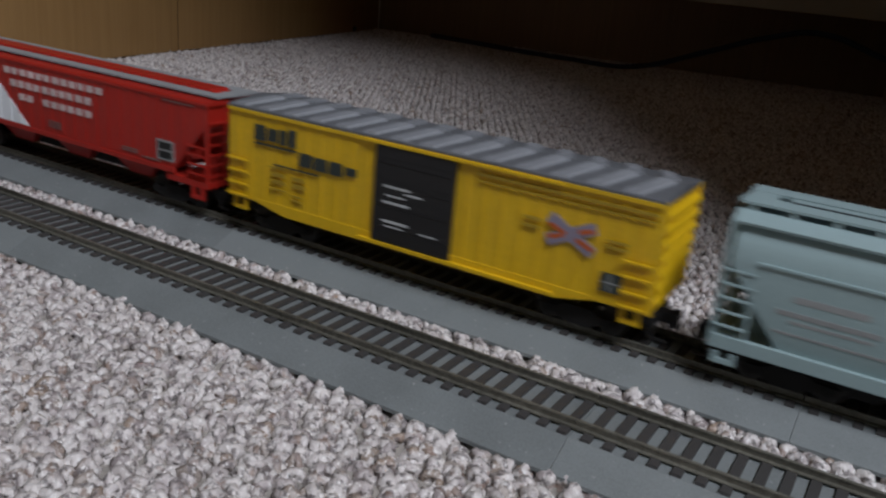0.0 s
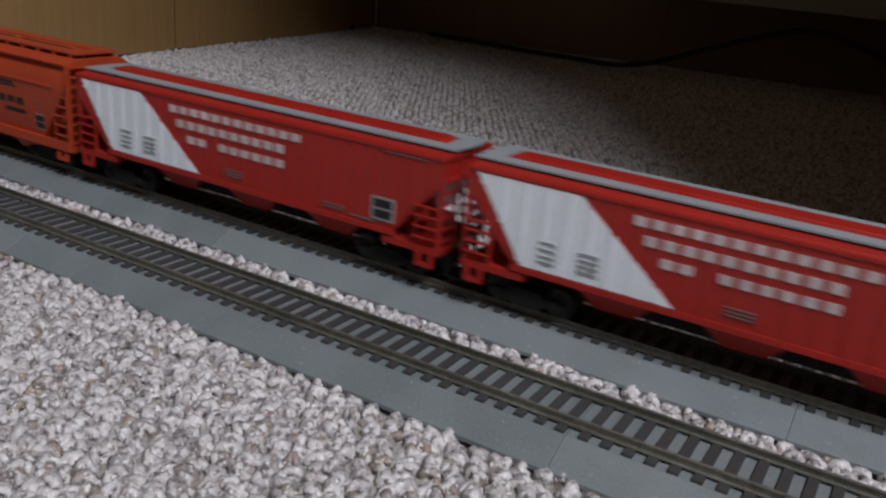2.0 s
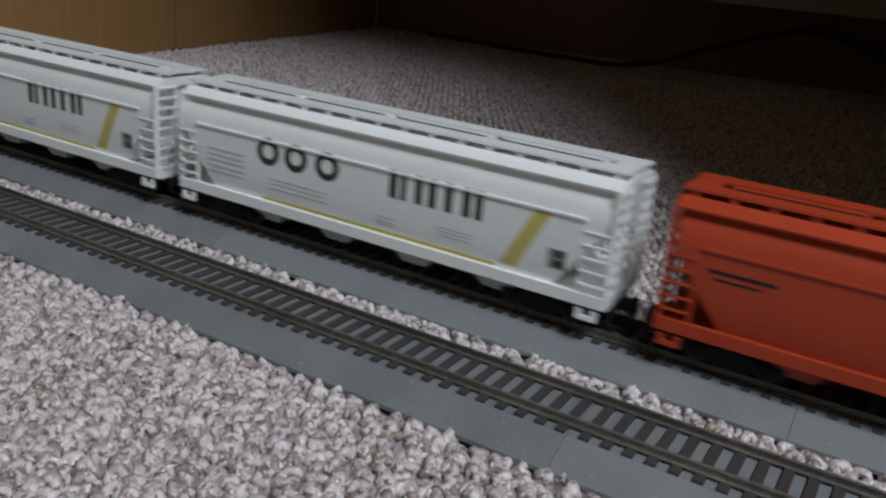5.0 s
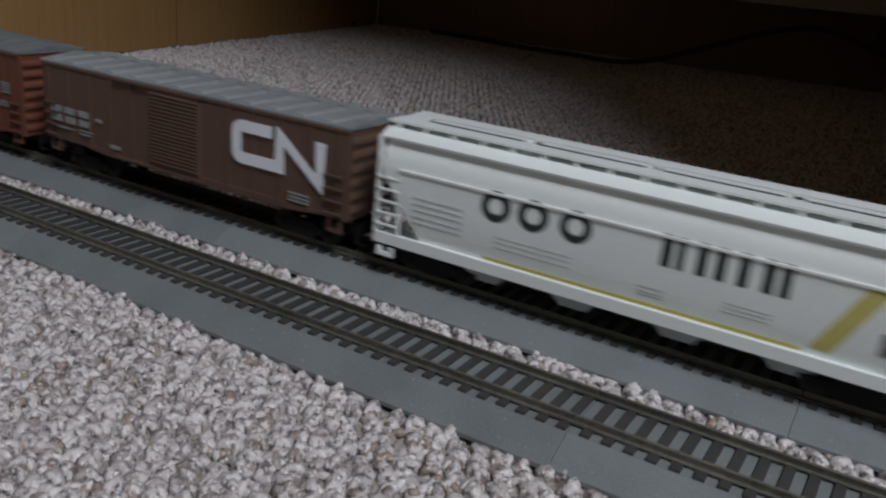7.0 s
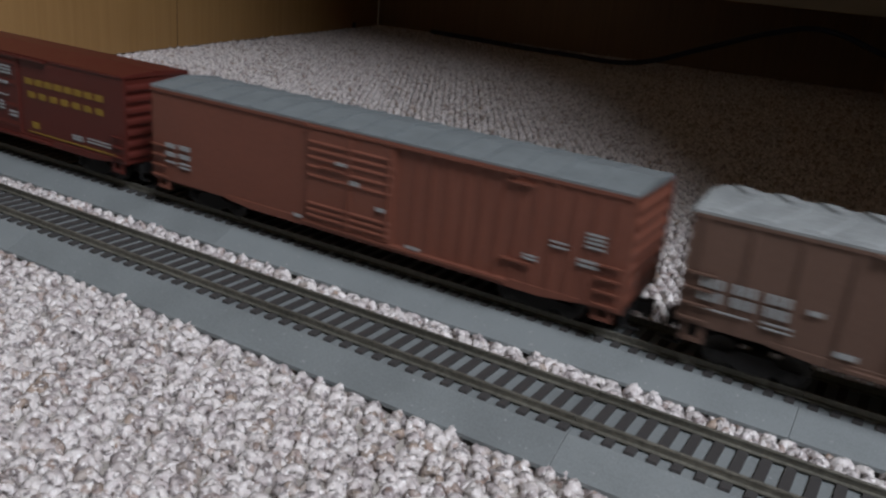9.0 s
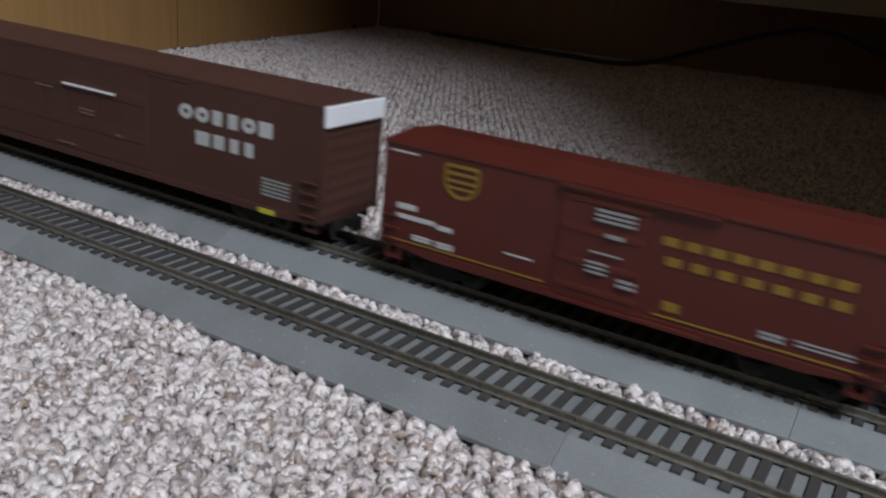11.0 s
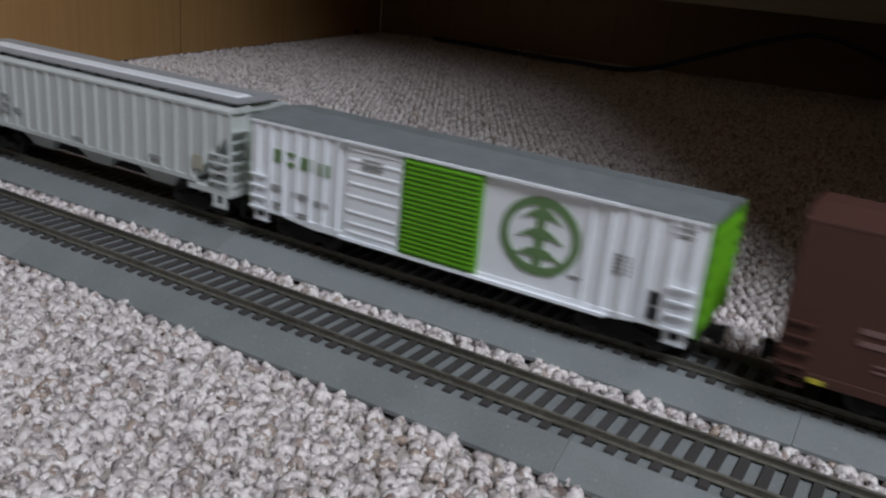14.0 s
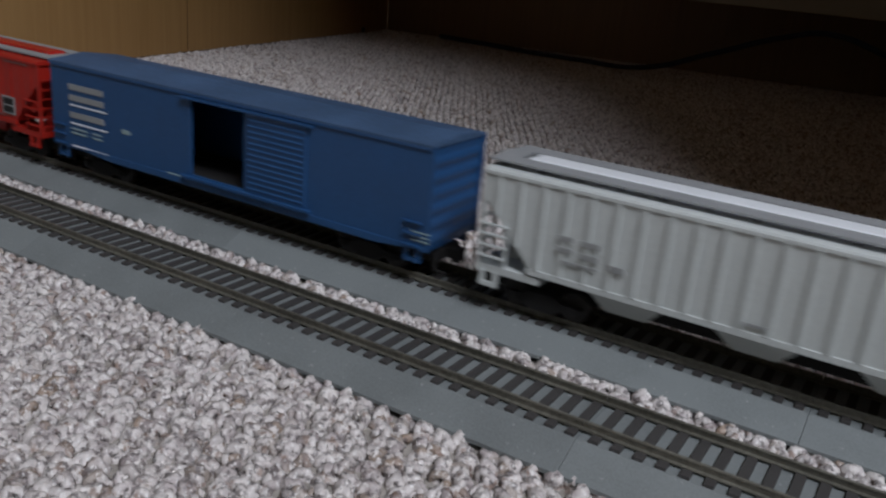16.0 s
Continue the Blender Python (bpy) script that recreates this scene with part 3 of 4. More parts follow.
# yellow boxcar with a black door
def yellow_boxcar():
    L, zb, ze, y = 176, 13.6, 51.2, 18.3
    t = rolling("boxcar", "yellow boxcar with black sliding door and grey roof", 27.2)
    h = L / 2
    posts = [x for x in spread(-h + 5, h - 5, 25) if not -19 < x < 20]
    # The darker roof base paints in the shade between the raised ribs.
    box_shell(t, L, zb, ze, YELLOW, RECESS_SHADE, y, posts, (-73, 70, 3.0), "diagonal", end_ribs=7, post=0.35, rib_paint=GALV, bulge=2.2)
    running_gear(t, h)
    sliding_door(t, -16.6, 16.6, 12.9, 49.2, y, BLACK, spread(20, 44, 4), "black sliding door", relief=0.25)
    door_tracks(t, -22, 56, 12.3, 49.9, y, YELLOW)
    for x0, x1 in ((-87.6, -77.5), (78.6, 88)):
        for side in (-1, 1):
            rungs(t, x0, x1, (15.2, 20.0, 25.2, 30.2), side * (y + 0.6), YELLOW)
    steps(t, h, 17.2, 13.6, 8.2, YELLOW)
    mark(t, "eave_strip", [(-h, h, ze - 1.9, ze - 0.6)], YELLOW, -y - 0.9)
    f = -y - 0.85
    mark(t, "lettering_bar", [(-74, -68.4, 39.6, 45.8), (-67.4, -62.6, 40.2, 45.2), (-61.6, -58.4, 39.8, 45.6), (-57.2, -53.6, 39.6, 46.4)], INK, f, "dark lettering bar")
    mark(t, "lettering_bar", [(-51.6, -45.6, 33.4, 38.6), (-44.6, -38.6, 33.2, 38.2), (-37.4, -31.4, 33.2, 38.2), (-30.0, -24.8, 34.4, 37.4)], INK, f, "dark lettering bar")
    mark(t, "underline", [(-74, -53, 38.0, 38.7), (-64, -42, 31.0, 31.6)], INK, f)
    mark(t, "lettering_bar", lines(-65, -58.5, (27.4, 24.6), 1.5) + lines(-54.5, -48.5, (27.6, 24.8), 1.6) + lines(-66, -58, (30.2, 21.5), 0.6) + lines(-54.5, -50, (20.6, 18.8), 0.7), OCHRE, f)
    mark(t, "slogan_band", [(25, 87, 46.3, 47.3)], OCHRE, f, "row of small unreadable writing")
    mark(t, "slogan_band", [(25, 87, 44.2, 44.7)], OCHRE, f)
    shape(t, "cross_shape", stroke([(52.0, 38.4), (68.0, 29.4)], 4.0), PURPLE, f, "violet-grey crossed bars")
    shape(t, "cross_shape", stroke([(52.0, 30.4), (68.0, 38.0)], 4.0), PURPLE, f - 0.04)
    for x0, z0, x1, z1 in ((52.4, 36.2, 58, 33.9), (62, 33.0, 67.8, 30.4), (52.4, 31.6, 57.4, 33.4), (62.6, 35.4, 67.6, 37.0)):
        shape(t, "cross_stroke", stroke([(x0, z0), (x1, z1)], 1.5), VERMILION, f - 0.1, "vermilion stroke")
    mark(t, "stencil_panel", [(71.8, 78.6, 18.2, 24.6)], INK, f)
    mark(t, "stencil_panel", [(74.6, 75.2, 18.6, 24.2), (72.2, 78.2, 21.2, 21.6)], GREYINK, f - 0.06)
    mark(t, "lettering_bar", lines(43, 49, (36.4, 33.6), 1.1) + lines(72, 79, (35.2, 33.2), 0.9), OCHRE, f)
    g = -y - 1.5
    mark(t, "lettering_bar", lines(-12, -1, (34.6, 28.6, 21.4), 0.8) + lines(-3, 4, (33.0,), 0.6) + lines(-11, -3, (31.2, 19.6), 0.5) + lines(4, 11, (19.8,), 0.5), PALEINK, g)
    return t


# covered hoppers with flat ribbed sides
def ribbed_hopper(name, label, centre, L, paint, walk_mat, hatch, stripe=False, posts=22):
    t = rolling(name, label, centre)
    h, y, zb, ze = L / 2, 17.2, 17.4, 49.2
    rib = 0.35 if stripe else 0.75
    up = 1.7 if stripe else 2.6
    side = Solid()
    outline = [(-h + 1, ze), (h - 1, ze), (h - 1, 39), (h - 20, zb), (-h + 20, zb), (-h + 1, 39)]
    side.plate(outline, -y, y)
    part("body", side, paint, t, bevel=0.3)
    part("top_chord", Solid().box(-h, h, -y - 0.6, y + 0.6, ze - 1.4, ze), paint, t, bevel=0.2)
    roof = Solid().along([(-y, ze), (-y + 0.4, ze + 0.5), (-5, ze + 1.5), (5, ze + 1.5), (y - 0.4, ze + 0.5), (y, ze)], -h, h)
    part("roof", roof, paint, t, bevel=0.2)
    part("hatch_cover", Solid().ring([(-h + 9, -5.2, ze + 1.5), (h - 9, -5.2, ze + 1.5), (h - 9, 5.2, ze + 1.5), (-h + 9, 5.2, ze + 1.5)],
                                     [(-h + 10, -4.4, ze + 3.4), (h - 10, -4.4, ze + 3.4), (h - 10, 4.4, ze + 3.4), (-h + 10, 4.4, ze + 3.4)]), hatch, t, "long roof hatch cover", 0.3)
    for s in (-1, 1):
        a, b = sorted((s * 5.8, s * (12.4 if stripe else 14.0)))
        part("running_board", Solid().box(-h - 0.6, h + 0.6, a, b, ze + up, ze + up + 0.7), walk_mat, t, "grey running board")
        a, b = sorted((s * (h + 1.4), s * (h - 7)))
        part("running_board", Solid().box(a, b, -5.9, 5.9, ze + up, ze + up + 0.7), walk_mat, t)
        legs = None
        for x in spread(-h + 4, h - 4, 14):
            if legs is None:
                xf = x
                # Brackets coloured dark so that the gap under the board reads as shade.
                legs = part("board_bracket", Solid().box(x - 0.35, x + 0.35, *sorted((s * 6.5, s * 11.6)), ze + 0.4, ze + up), UNDER, t)
            else:
                again(legs, x - xf)
    first = None
    for s in (-1, 1):
        for x in spread(-h + 6, h - 6, posts):
            inset = abs(x) - (h - 20)
            if inset > 1:
                low = zb + inset * (39 - zb) / 19 + 0.6
                part("side_post", Solid().box(x - 0.7, x + 0.7, *sorted((s * y, s * (y + rib))), low, ze - 1.4), paint, t)
                continue
            if first is None:
                xf = x
                first = part("side_post", Solid().box(x - 0.7, x + 0.7, -y - rib, -y, zb + 0.8, ze - 1.4), paint, t)
            elif s < 0:
                again(first, x - xf)
            else:
                again(first, x - xf, 2 * y + rib)
    for s in (-1, 1):
        a, b = sorted((s * (y - 0.8), s * (y + 0.5)))
        part("side_sill", Solid().box(-h + 19, h - 19, a, b, zb - 1.6, zb + 0.6), paint, t, bevel=0.15)
    for e in (-1, 1):
        a, b = sorted((e * h, e * (h - 24)))
        part("end_sill", Solid().box(a, b, -y, y, 12.4, 15.2), paint, t, bevel=0.2)
        for s in (-1, 1):
            yy = s * (y - 0.6)
            a, b = sorted((e * h, e * (h - 1.6)))
            part("corner_post", Solid().box(a, b, yy - 0.6, yy + 0.6, 12.4, ze), paint, t)
            a, b = sorted((e * (h - 10), e * (h - 11)))
            part("ladder_stile", Solid().box(a, b, yy - 0.5, yy + 0.5, 12.4, 30), paint, t)
            a, b = sorted((e * (h - 1), e * (h - 11)))
            rungs(t, a, b, (18.5, 22.5, 26.5, 30.2), s * y, paint)
        s = Solid()
        for z in (18, 22.5, 27, 31.5, 36, 40.5):
            a, b = sorted((e * (h - 0.6), e * (h + 0.5)))
            s.box(a, b, 4, 14, z - 0.35, z + 0.35)
            s.box(a, b, -16, -7, z - 0.35, z + 0.35)
        for yy in (-7, 4, 14):
            a, b = sorted((e * (h - 0.8), e * (h + 0.2)))
            s.box(a, b, yy - 0.4, yy + 0.4, 14, ze)
        part("end_ladder", s, paint, t)
        s = Solid()
        a, b = sorted((e * (h - 7), e * (h - 14)))
        s.box(a, b, -5, 5, 15.2, 23)
        s.wheel((a + b) / 2, 26.5, 3.3, -14, -12.6, 14)
        part("brake_gear", s, paint, t)
    for x in (-42, 0, 42):
        s = Solid().ring([(x - 17, -y + 6, zb), (x + 17, -y + 6, zb), (x + 17, y - 6, zb), (x - 17, y - 6, zb)],
               [(x - 7, -6, 6.0), (x + 7, -6, 6.0), (x + 7, 6, 6.0), (x - 7, 6, 6.0)])
        part("discharge_chute", s, paint, t)
    steps(t, h, 17.2, 12.8, 6.6, paint)
    running_gear(t, h, 24, 12)
    f = -y - rib - 0.05
    if stripe:
        band = [(-92, 47.4), (-55, 47.4), (-21, 18.4), (-73, 18.4)]
        shape(t, "white_band", [band], BRIGHT, -y - 0.1, "slanted white band across the ribs")
        for x in spread(-h + 6, h - 6, posts):
            low = max(18.6, 47.4 - (x + 92) * 29 / 19)
            high = min(47.4, 47.4 - (x + 55) * 29 / 34)
            if -92 < x < -21 and high - low > 1:
                part("white_band", Solid().box(x - 0.78, x + 0.78, -y - rib - 0.12, -y - 0.2, low, high), BRIGHT, t)
        mark(t, "lettering_bar", lines(-67, -61, (28.5, 26.0, 23.6, 21.6), 1.0) + lines(-53, -46, (28.0, 25.8, 23.8, 21.8), 1.1), GREYINK, f - 0.08)
        rows = ((-37, 43.8, 12, 3.0), (-33, 38.0, 10, 3.2), (-27, 32.0, 9, 3.0))
        for x0, z, n, hh in rows:
            letters = []
            for i in range(n):
                if n == 9 and i == 2:
                    continue
                x = x0 + i * 5.9
                letters.append((x, x + 4.0, z - hh / 2, z + hh / 2))
            mark(t, "lettering_bar", letters, WORN, f, "worn white lettering bar")
        mark(t, "lettering_bar", lines(-6, 3, (23.8, 22.6, 21.4), 0.5) + lines(44, 54, (21.6, 20.4), 0.5) + lines(70, 88, (47.0,), 0.4) + lines(57, 68, (19.6,), 0.6), DULL, f)
        mark(t, "stencil_panel", [(66.2, 76.2, 20.6, 29.4)], GREYINK, f)
        mark(t, "stencil_panel", [(67.2, 75.2, 21.4, 24.6), (67.2, 75.2, 25.4, 28.6)], BLACK, f - 0.06)
    else:
        mark(t, "lettering_bar", lines(-64, -59, (32.0, 28.0), 1.8) + lines(-56, -50, (31.8, 27.4), 1.9) + lines(-46, -41, (26.0,), 2.2) + lines(-62, -50, (24.0,), 0.8), GREYINK, f)
        mark(t, "lettering_bar", lines(47.5, 54, (22.0,), 1.9) + lines(-3, 3, (20.6,), 0.9), GREYINK, f)
        mark(t, "rust_panel", [(73, 79, 22, 28)], BUFF, f, "small faded buff panel")
    return t


# covered hoppers with bulging sides
def rounded(points, n=4):
    """A smooth curve through the points of an outline."""
    p = [points[0]] + list(points) + [points[-1]]
    out = []
    for a, b, c, d in zip(p[:-3], p[1:-2], p[2:-1], p[3:]):
        for k in range(n):
            u = k / n
            out.append(tuple(0.5 * (2 * q + (r - o) * u + (2 * o - 5 * q + 4 * r - w) * u * u + (3 * q - o - 3 * r + w) * u ** 3) for o, q, r, w in zip(a, b, c, d)))
    return out + [points[-1]]


def round_hopper(name, label, centre, L, paint, chute_mat):
    t = rolling(name, label, centre)
    h = L / 2
    prof = [(-13.0, 51.0), (-15.2, 47.6), (-16.5, 44.4), (-17.2, 40.6), (-17.3, 36.0), (-17.15, 28.0), (-16.6, 20.0), (-15.6, 14.0)]
    prof = rounded(prof)
    ring = prof + [(-y, z) for y, z in reversed(prof)]

    def reach(z):
        return h - 2.4 if z > 38 else h - 2.4 - (38 - z) * 0.72

    b = Solid().ring([(-reach(z), y, z) for y, z in ring], [(reach(z), y, z) for y, z in ring])
    part("body", b, paint, t)
    s = Solid()
    for side in (-1, 1):
        y0, y1 = sorted((side * 17.0, side * 17.95))
        s.box(-h + 10, h - 10, y0, y1, 39.5, 40.5)
    part("seam_ledge", s, paint, t, bevel=0.15)
    part("roof", Solid().along([(-16.3, 50.2), (-16.6, 51.2), (-11.6, 53.8), (11.6, 53.8), (16.6, 51.2), (16.3, 50.2)], -h, h), paint, t, bevel=0.2)
    for side in (-1, 1):
        a, c = sorted((side * 3.7, side * 12.0))
        part("running_board", Solid().box(-h, h, a, c, 55.6, 56.4), paint, t)
        first = None
        for x in spread(-h + 4, h - 4, 17):
            if first is None:
                xf = x
                a, c = sorted((side * 4.4, side * 11.7))
                first = part("board_bracket", Solid().box(x - 1.0, x + 1.0, a, c, 53.4, 55.6), paint, t)
            else:
                again(first, x - xf)
    n = 4
    w = (L - 20) / n
    first = None
    for i in range(n):
        if first is None:
            x = -h + 10
            first = part("hatch_cover", Solid().ring([(x + 1.5, -2.9, 53.8), (x + w - 1.5, -2.9, 53.8), (x + w - 1.5, 2.9, 53.8), (x + 1.5, 2.9, 53.8)],
                                                     [(x + 2, -2.6, 56.3), (x + w - 2, -2.6, 56.3), (x + w - 2, 2.6, 56.3), (x + 2, 2.6, 56.3)]), paint, t, "roof hatch cover", 0.3)
            # Black strip drawn for the shade in the slot between hatch and board.
            gap_strip = part("hatch_gap_strip", Solid().box(x + 3, x + w - 3, -4.1, -3.3, 55.9, 56.75), BLACK, t, "dark strip standing in for the shaded gap along the hatch")
        else:
            again(first, i * w)
            again(gap_strip, i * w)
    for e in (-1, 1):
        a, c = sorted((e * (h - 0.4), e * (h - 9)))
        part("end_platform", Solid().box(a, c, -3.6, 3.6, 55.5, 56.3), paint, t)
    for side in (-1, 1):
        y0, y1 = sorted((side * 15.6, side * 17.5))
        part("side_sill", Solid().plate([(-h, 10.4), (-h, 14.9), (h, 14.9), (h, 10.4)], y0, y1), paint, t, bevel=0.25)
    for e in (-1, 1):
        a, c = sorted((e * h, e * (h - 20)))
        part("end_sill", Solid().box(a, c, -15.6, 15.6, 10.0, 13.4), paint, t)
        for side in (-1, 1):
            yy = side * 16.6
            a, c = sorted((e * h, e * (h - 1.3)))
            part("corner_post", Solid().box(a, c, yy - 0.7, yy + 0.7, 14, 51), paint, t)
            a, c = sorted((e * (h - 9.5), e * (h - 10.5)))
            part("ladder_stile", Solid().box(a, c, yy - 0.5, yy + 0.5, 14, 37), paint, t)
            a, c = sorted((e * (h - 0.6), e * (h - 10)))
            rungs(t, a, c, (18, 22.5, 27, 31.5, 36), side * 16.6, paint)
        s = Solid()
        for z in spread(15, 50, 9):
            a, c = sorted((e * (h - 0.6), e * (h + 0.6)))
            s.box(a, c, -15.8, -5.5, z - 0.45, z + 0.45)
            s.box(a, c, 5.5, 14.5, z - 0.45, z + 0.45)
        for yy in (-5.5, 5.5, 14.5, -15.8):
            a, c = sorted((e * (h - 1.2), e * (h + 0.2)))
            s.box(a, c, yy - 0.5, yy + 0.5, 13, 51)
        part("end_ladder", s, paint, t)
        s = Solid()
        a, c = sorted((e * (h - 6), e * (h - 14)))
        s.box(a, c, -5, 5, 13.4, 22)
        s.wheel((a + c) / 2, 25.5, 3.4, -13.5, -12.2, 14)
        part("brake_gear", s, paint, t)
    for x in (-52, -18, 18, 52):
        s = Solid().ring([(x - 13, -12, 14.2), (x + 13, -12, 14.2), (x + 13, 12, 14.2), (x - 13, 12, 14.2)],
               [(x - 5, -9, 3.6), (x + 5, -9, 3.6), (x + 5, 9, 3.6), (x - 5, 9, 3.6)])
        part("discharge_chute", s, chute_mat, t)
    steps(t, h, 17.2, 9.4, 5.6, paint)
    running_gear(t, h, 24, 10)
    return t


def side_at(z):
    """How far the bulging side stands out at the height z."""
    prof = [(14.0, 15.6), (20.0, 16.6), (28.0, 17.15), (36.0, 17.3), (40.6, 17.2), (44.4, 16.5), (47.6, 15.2)]
    for (z0, a), (z1, b) in zip(prof[:-1], prof[1:]):
        if z0 <= z <= z1:
            return a + (b - a) * (z - z0) / (z1 - z0)
    return 17.3


def curved_mark(t, name, boxes, material, label=""):
    """Painted shapes that follow the bulging side."""
    s = Solid()
    for x0, x1, z0, z1 in boxes:
        if s.v:
            part(name, s, material, t, label, weld=True)
            s = Solid()
        n = max(1, int((z1 - z0) / 2.0))
        for i in range(n):
            a, b = z0 + (z1 - z0) * i / n, z0 + (z1 - z0) * (i + 1) / n
            ya, yb = -side_at(a), -side_at(b)
            s.ring([(x0, ya - 0.15, a), (x1, ya - 0.15, a), (x1, ya + 0.4, a), (x0, ya + 0.4, a)],
                   [(x0, yb - 0.15, b), (x1, yb - 0.15, b), (x1, yb + 0.4, b), (x0, yb + 0.4, b)])
    return part(name, s, material, t, label, weld=True)


def white_hopper(centre):
    t = round_hopper("covered_hopper", "white round-sided covered hopper with dark lettering bars", centre, 190, WHITE, PALEGREY)
    for x in (-46.5, -32.8, -17.8):
        ring = Solid()
        for o in hoop(x, 35.5, 5.6, 5.6, 2.7, 20):
            ring.ring([(px, -side_at(pz) - 0.15, pz) for px, pz in o], [(px, -side_at(pz) + 0.4, pz) for px, pz in o])
        part("emblem_ring", ring, INK, t, "dark plain ring shape", weld=True)
    for x0, x1 in ((10.4, 13.6), (15.2, 17.4), (21.2, 24.2), (26.8, 29.8), (33.4, 36.4), (40.4, 43.6), (45.4, 48.2)):
        curved_mark(t, "lettering_bar", [(x0, x1, 30.2, 40.8)], INK, "dark plain lettering bar")
    curved_mark(t, "stripe", [(-50, 54, 15.2, 16.3)], OLIVE, "thin yellow stripe along the sill")
    s = Solid()
    for i in range(9):
        z = 17 + i * 2.6
        x = 56 + i * 1.35
        a, b = -side_at(z), -side_at(z + 2.6)
        s.ring([(x, a - 0.15, z), (x + 6, a - 0.15, z), (x + 6, a + 0.4, z), (x, a + 0.4, z)],
               [(x + 1.35, b - 0.15, z + 2.6), (x + 7.35, b - 0.15, z + 2.6), (x + 7.35, b + 0.4, z + 2.6), (x + 1.35, b + 0.4, z + 2.6)])
    part("slanted_band", s, STRAW, t, "slanted faded yellow band", weld=True)
    curved_mark(t, "lettering_bar", [(-79, -59, z, z + 0.8) for z in (30.6, 28.4, 26.0, 23.4, 21.2)] + [(-46, -18, z, z + 0.45) for z in (24.4, 22.6, 20.6)] +
                [(5, 13, z, z + 0.5) for z in (21.4, 19.8, 18.6)] + [(31, 45, z, z + 0.4) for z in (23.6, 22.2, 20.8)], PALEINK)
    curved_mark(t, "stencil_panel", [(73.5, 80, 20.4, 27.4)], GREYINK)
    curved_mark(t, "stencil_panel", [(75.4, 79.4, 20.9, 23.6), (75.4, 79.4, 24.4, 27.0)], BLACK)
    return t


def orange_hopper():
    t = round_hopper("covered_hopper", "orange-red round-sided covered hopper with dark weathered lettering", -566.3, 190, ORANGE, ORANGE)
    curved_mark(t, "lettering_bar", [(-82, -62, 33.2, 34.4), (-80, -66, 31.0, 31.8)], BLACK)
    curved_mark(t, "lettering_bar", [(6, 16, 36.4, 37.8), (8, 24, 34.6, 36.0), (4, 40, 32.6, 33.8), (36, 56, 36.8, 38.2), (40, 58, 35.4, 36.4), (22, 27, 36.6, 39)], BLACK, "dark weathered emblem bars")
    curved_mark(t, "lettering_bar", [(18 + i * 6.6, 23 + i * 6.6, 27.4 + (i % 2) * 0.5, 31.0) for i in range(7)] + [(14, 20, 23.6, 25.6), (24, 42, 23.4, 25.0), (48, 64, 23.2, 25.4)], BLACK)
    curved_mark(t, "stencil_panel", [(70.8, 76.8, 18.0, 24.6)], BLACK)
    curved_mark(t, "stencil_panel", [(70.5, 77.1, z, z + 0.5) for z in (17.6, 21.2, 24.6)], GREYINK)
    curved_mark(t, "stencil_panel", [(71.2, 76.4, z, z + 0.4) for z in (26.0, 28.6, 31.4)], DULL)
    return t


def grey_hopper():
    t = round_hopper("covered_hopper", "pale blue-grey round-sided covered hopper with ladders", 229.5, 190, BLUEGREY, UNDER)
    curved_mark(t, "lettering_bar", [(-74, -54, 31.0, 33.0), (-78, -50, 26.4, 28.0), (-74, -52, 24.2, 25.2), (-78, -46, 20.4, 21.2)], GREYINK)
    return t


def louvred_brown_boxcar():
    L, zb, ze, y = 174, 14.2, 50.2, 18.3
    t = rolling("boxcar", "weathered brown boxcar with louvred door and dusty grey roof", -1171.6)
    h = L / 2
    box_shell(t, L, zb, ze, BROWN, DUSTY, y, [x for x in spread(-h + 4, h - 4, 13) if not -20 < x < 18], (-60, 74, 1.4), "diagonal")
    running_gear(t, h)
    sliding_door(t, -16.6, 13.4, 15.0, 48.6, y, BROWN, spread(17.4, 46.6, 19), "brown door with many horizontal ridges", louvre=True)
    door_tracks(t, -38, 14.5, 14.2, 49.0, y, BROWN)
    f = -y - 0.85
    dx, dz = 1.9, -0.4
    way = [(47.6, 42.4), (33.4, 42.4), (32.2, 42.0), (31.3, 41.1), (31.0, 40.0), (31.0, 31.8), (31.3, 30.7), (32.2, 29.8), (33.4, 29.4), (51.4, 29.4), (51.4, 42.0), (69.4, 26.4), (69.4, 43.0)]
    shape(t, "emblem_shape", ribbon([(32.9 + (x + dx - 32.9) * 1.09, z + dz) for x, z in way], 4.7), BRIGHT, f, "one broad looping white line as emblem")
    for x in (-81.5, -72, -62.5):
        mark(t, "lettering_bar", [(x + k * 2.5, x + k * 2.5 + 1.7, z, z + 3.0) for k in range(3) for z in (27.6, 23.4)], GREYINK, f)
    mark(t, "lettering_bar", lines(-62.5, -54, (21.4, 19.8), 0.5) + lines(-81, -66, (20.8,), 0.5) + [(-51, -47, 27.4, 28.8), (-42, -36, 17.2, 18.8)], GREYINK, f)
    mark(t, "lettering_bar", lines(60, 70, (20.2, 18.6, 17.2), 0.7), GREYINK, f)
    for x0, x1 in ((-86, -77.5), (77, 86)):
        for side in (-1, 1):
            rungs(t, x0, x1, (16.5, 21.4, 26.4, 31.4), side * (y + 0.6), BROWN)
    steps(t, h, 17.2, 14.0, 7.6, BROWN)
    mark(t, "eave_strip", [(-h, h, ze - 1.7, ze - 0.6)], BROWN, -y - 0.5)
    return t


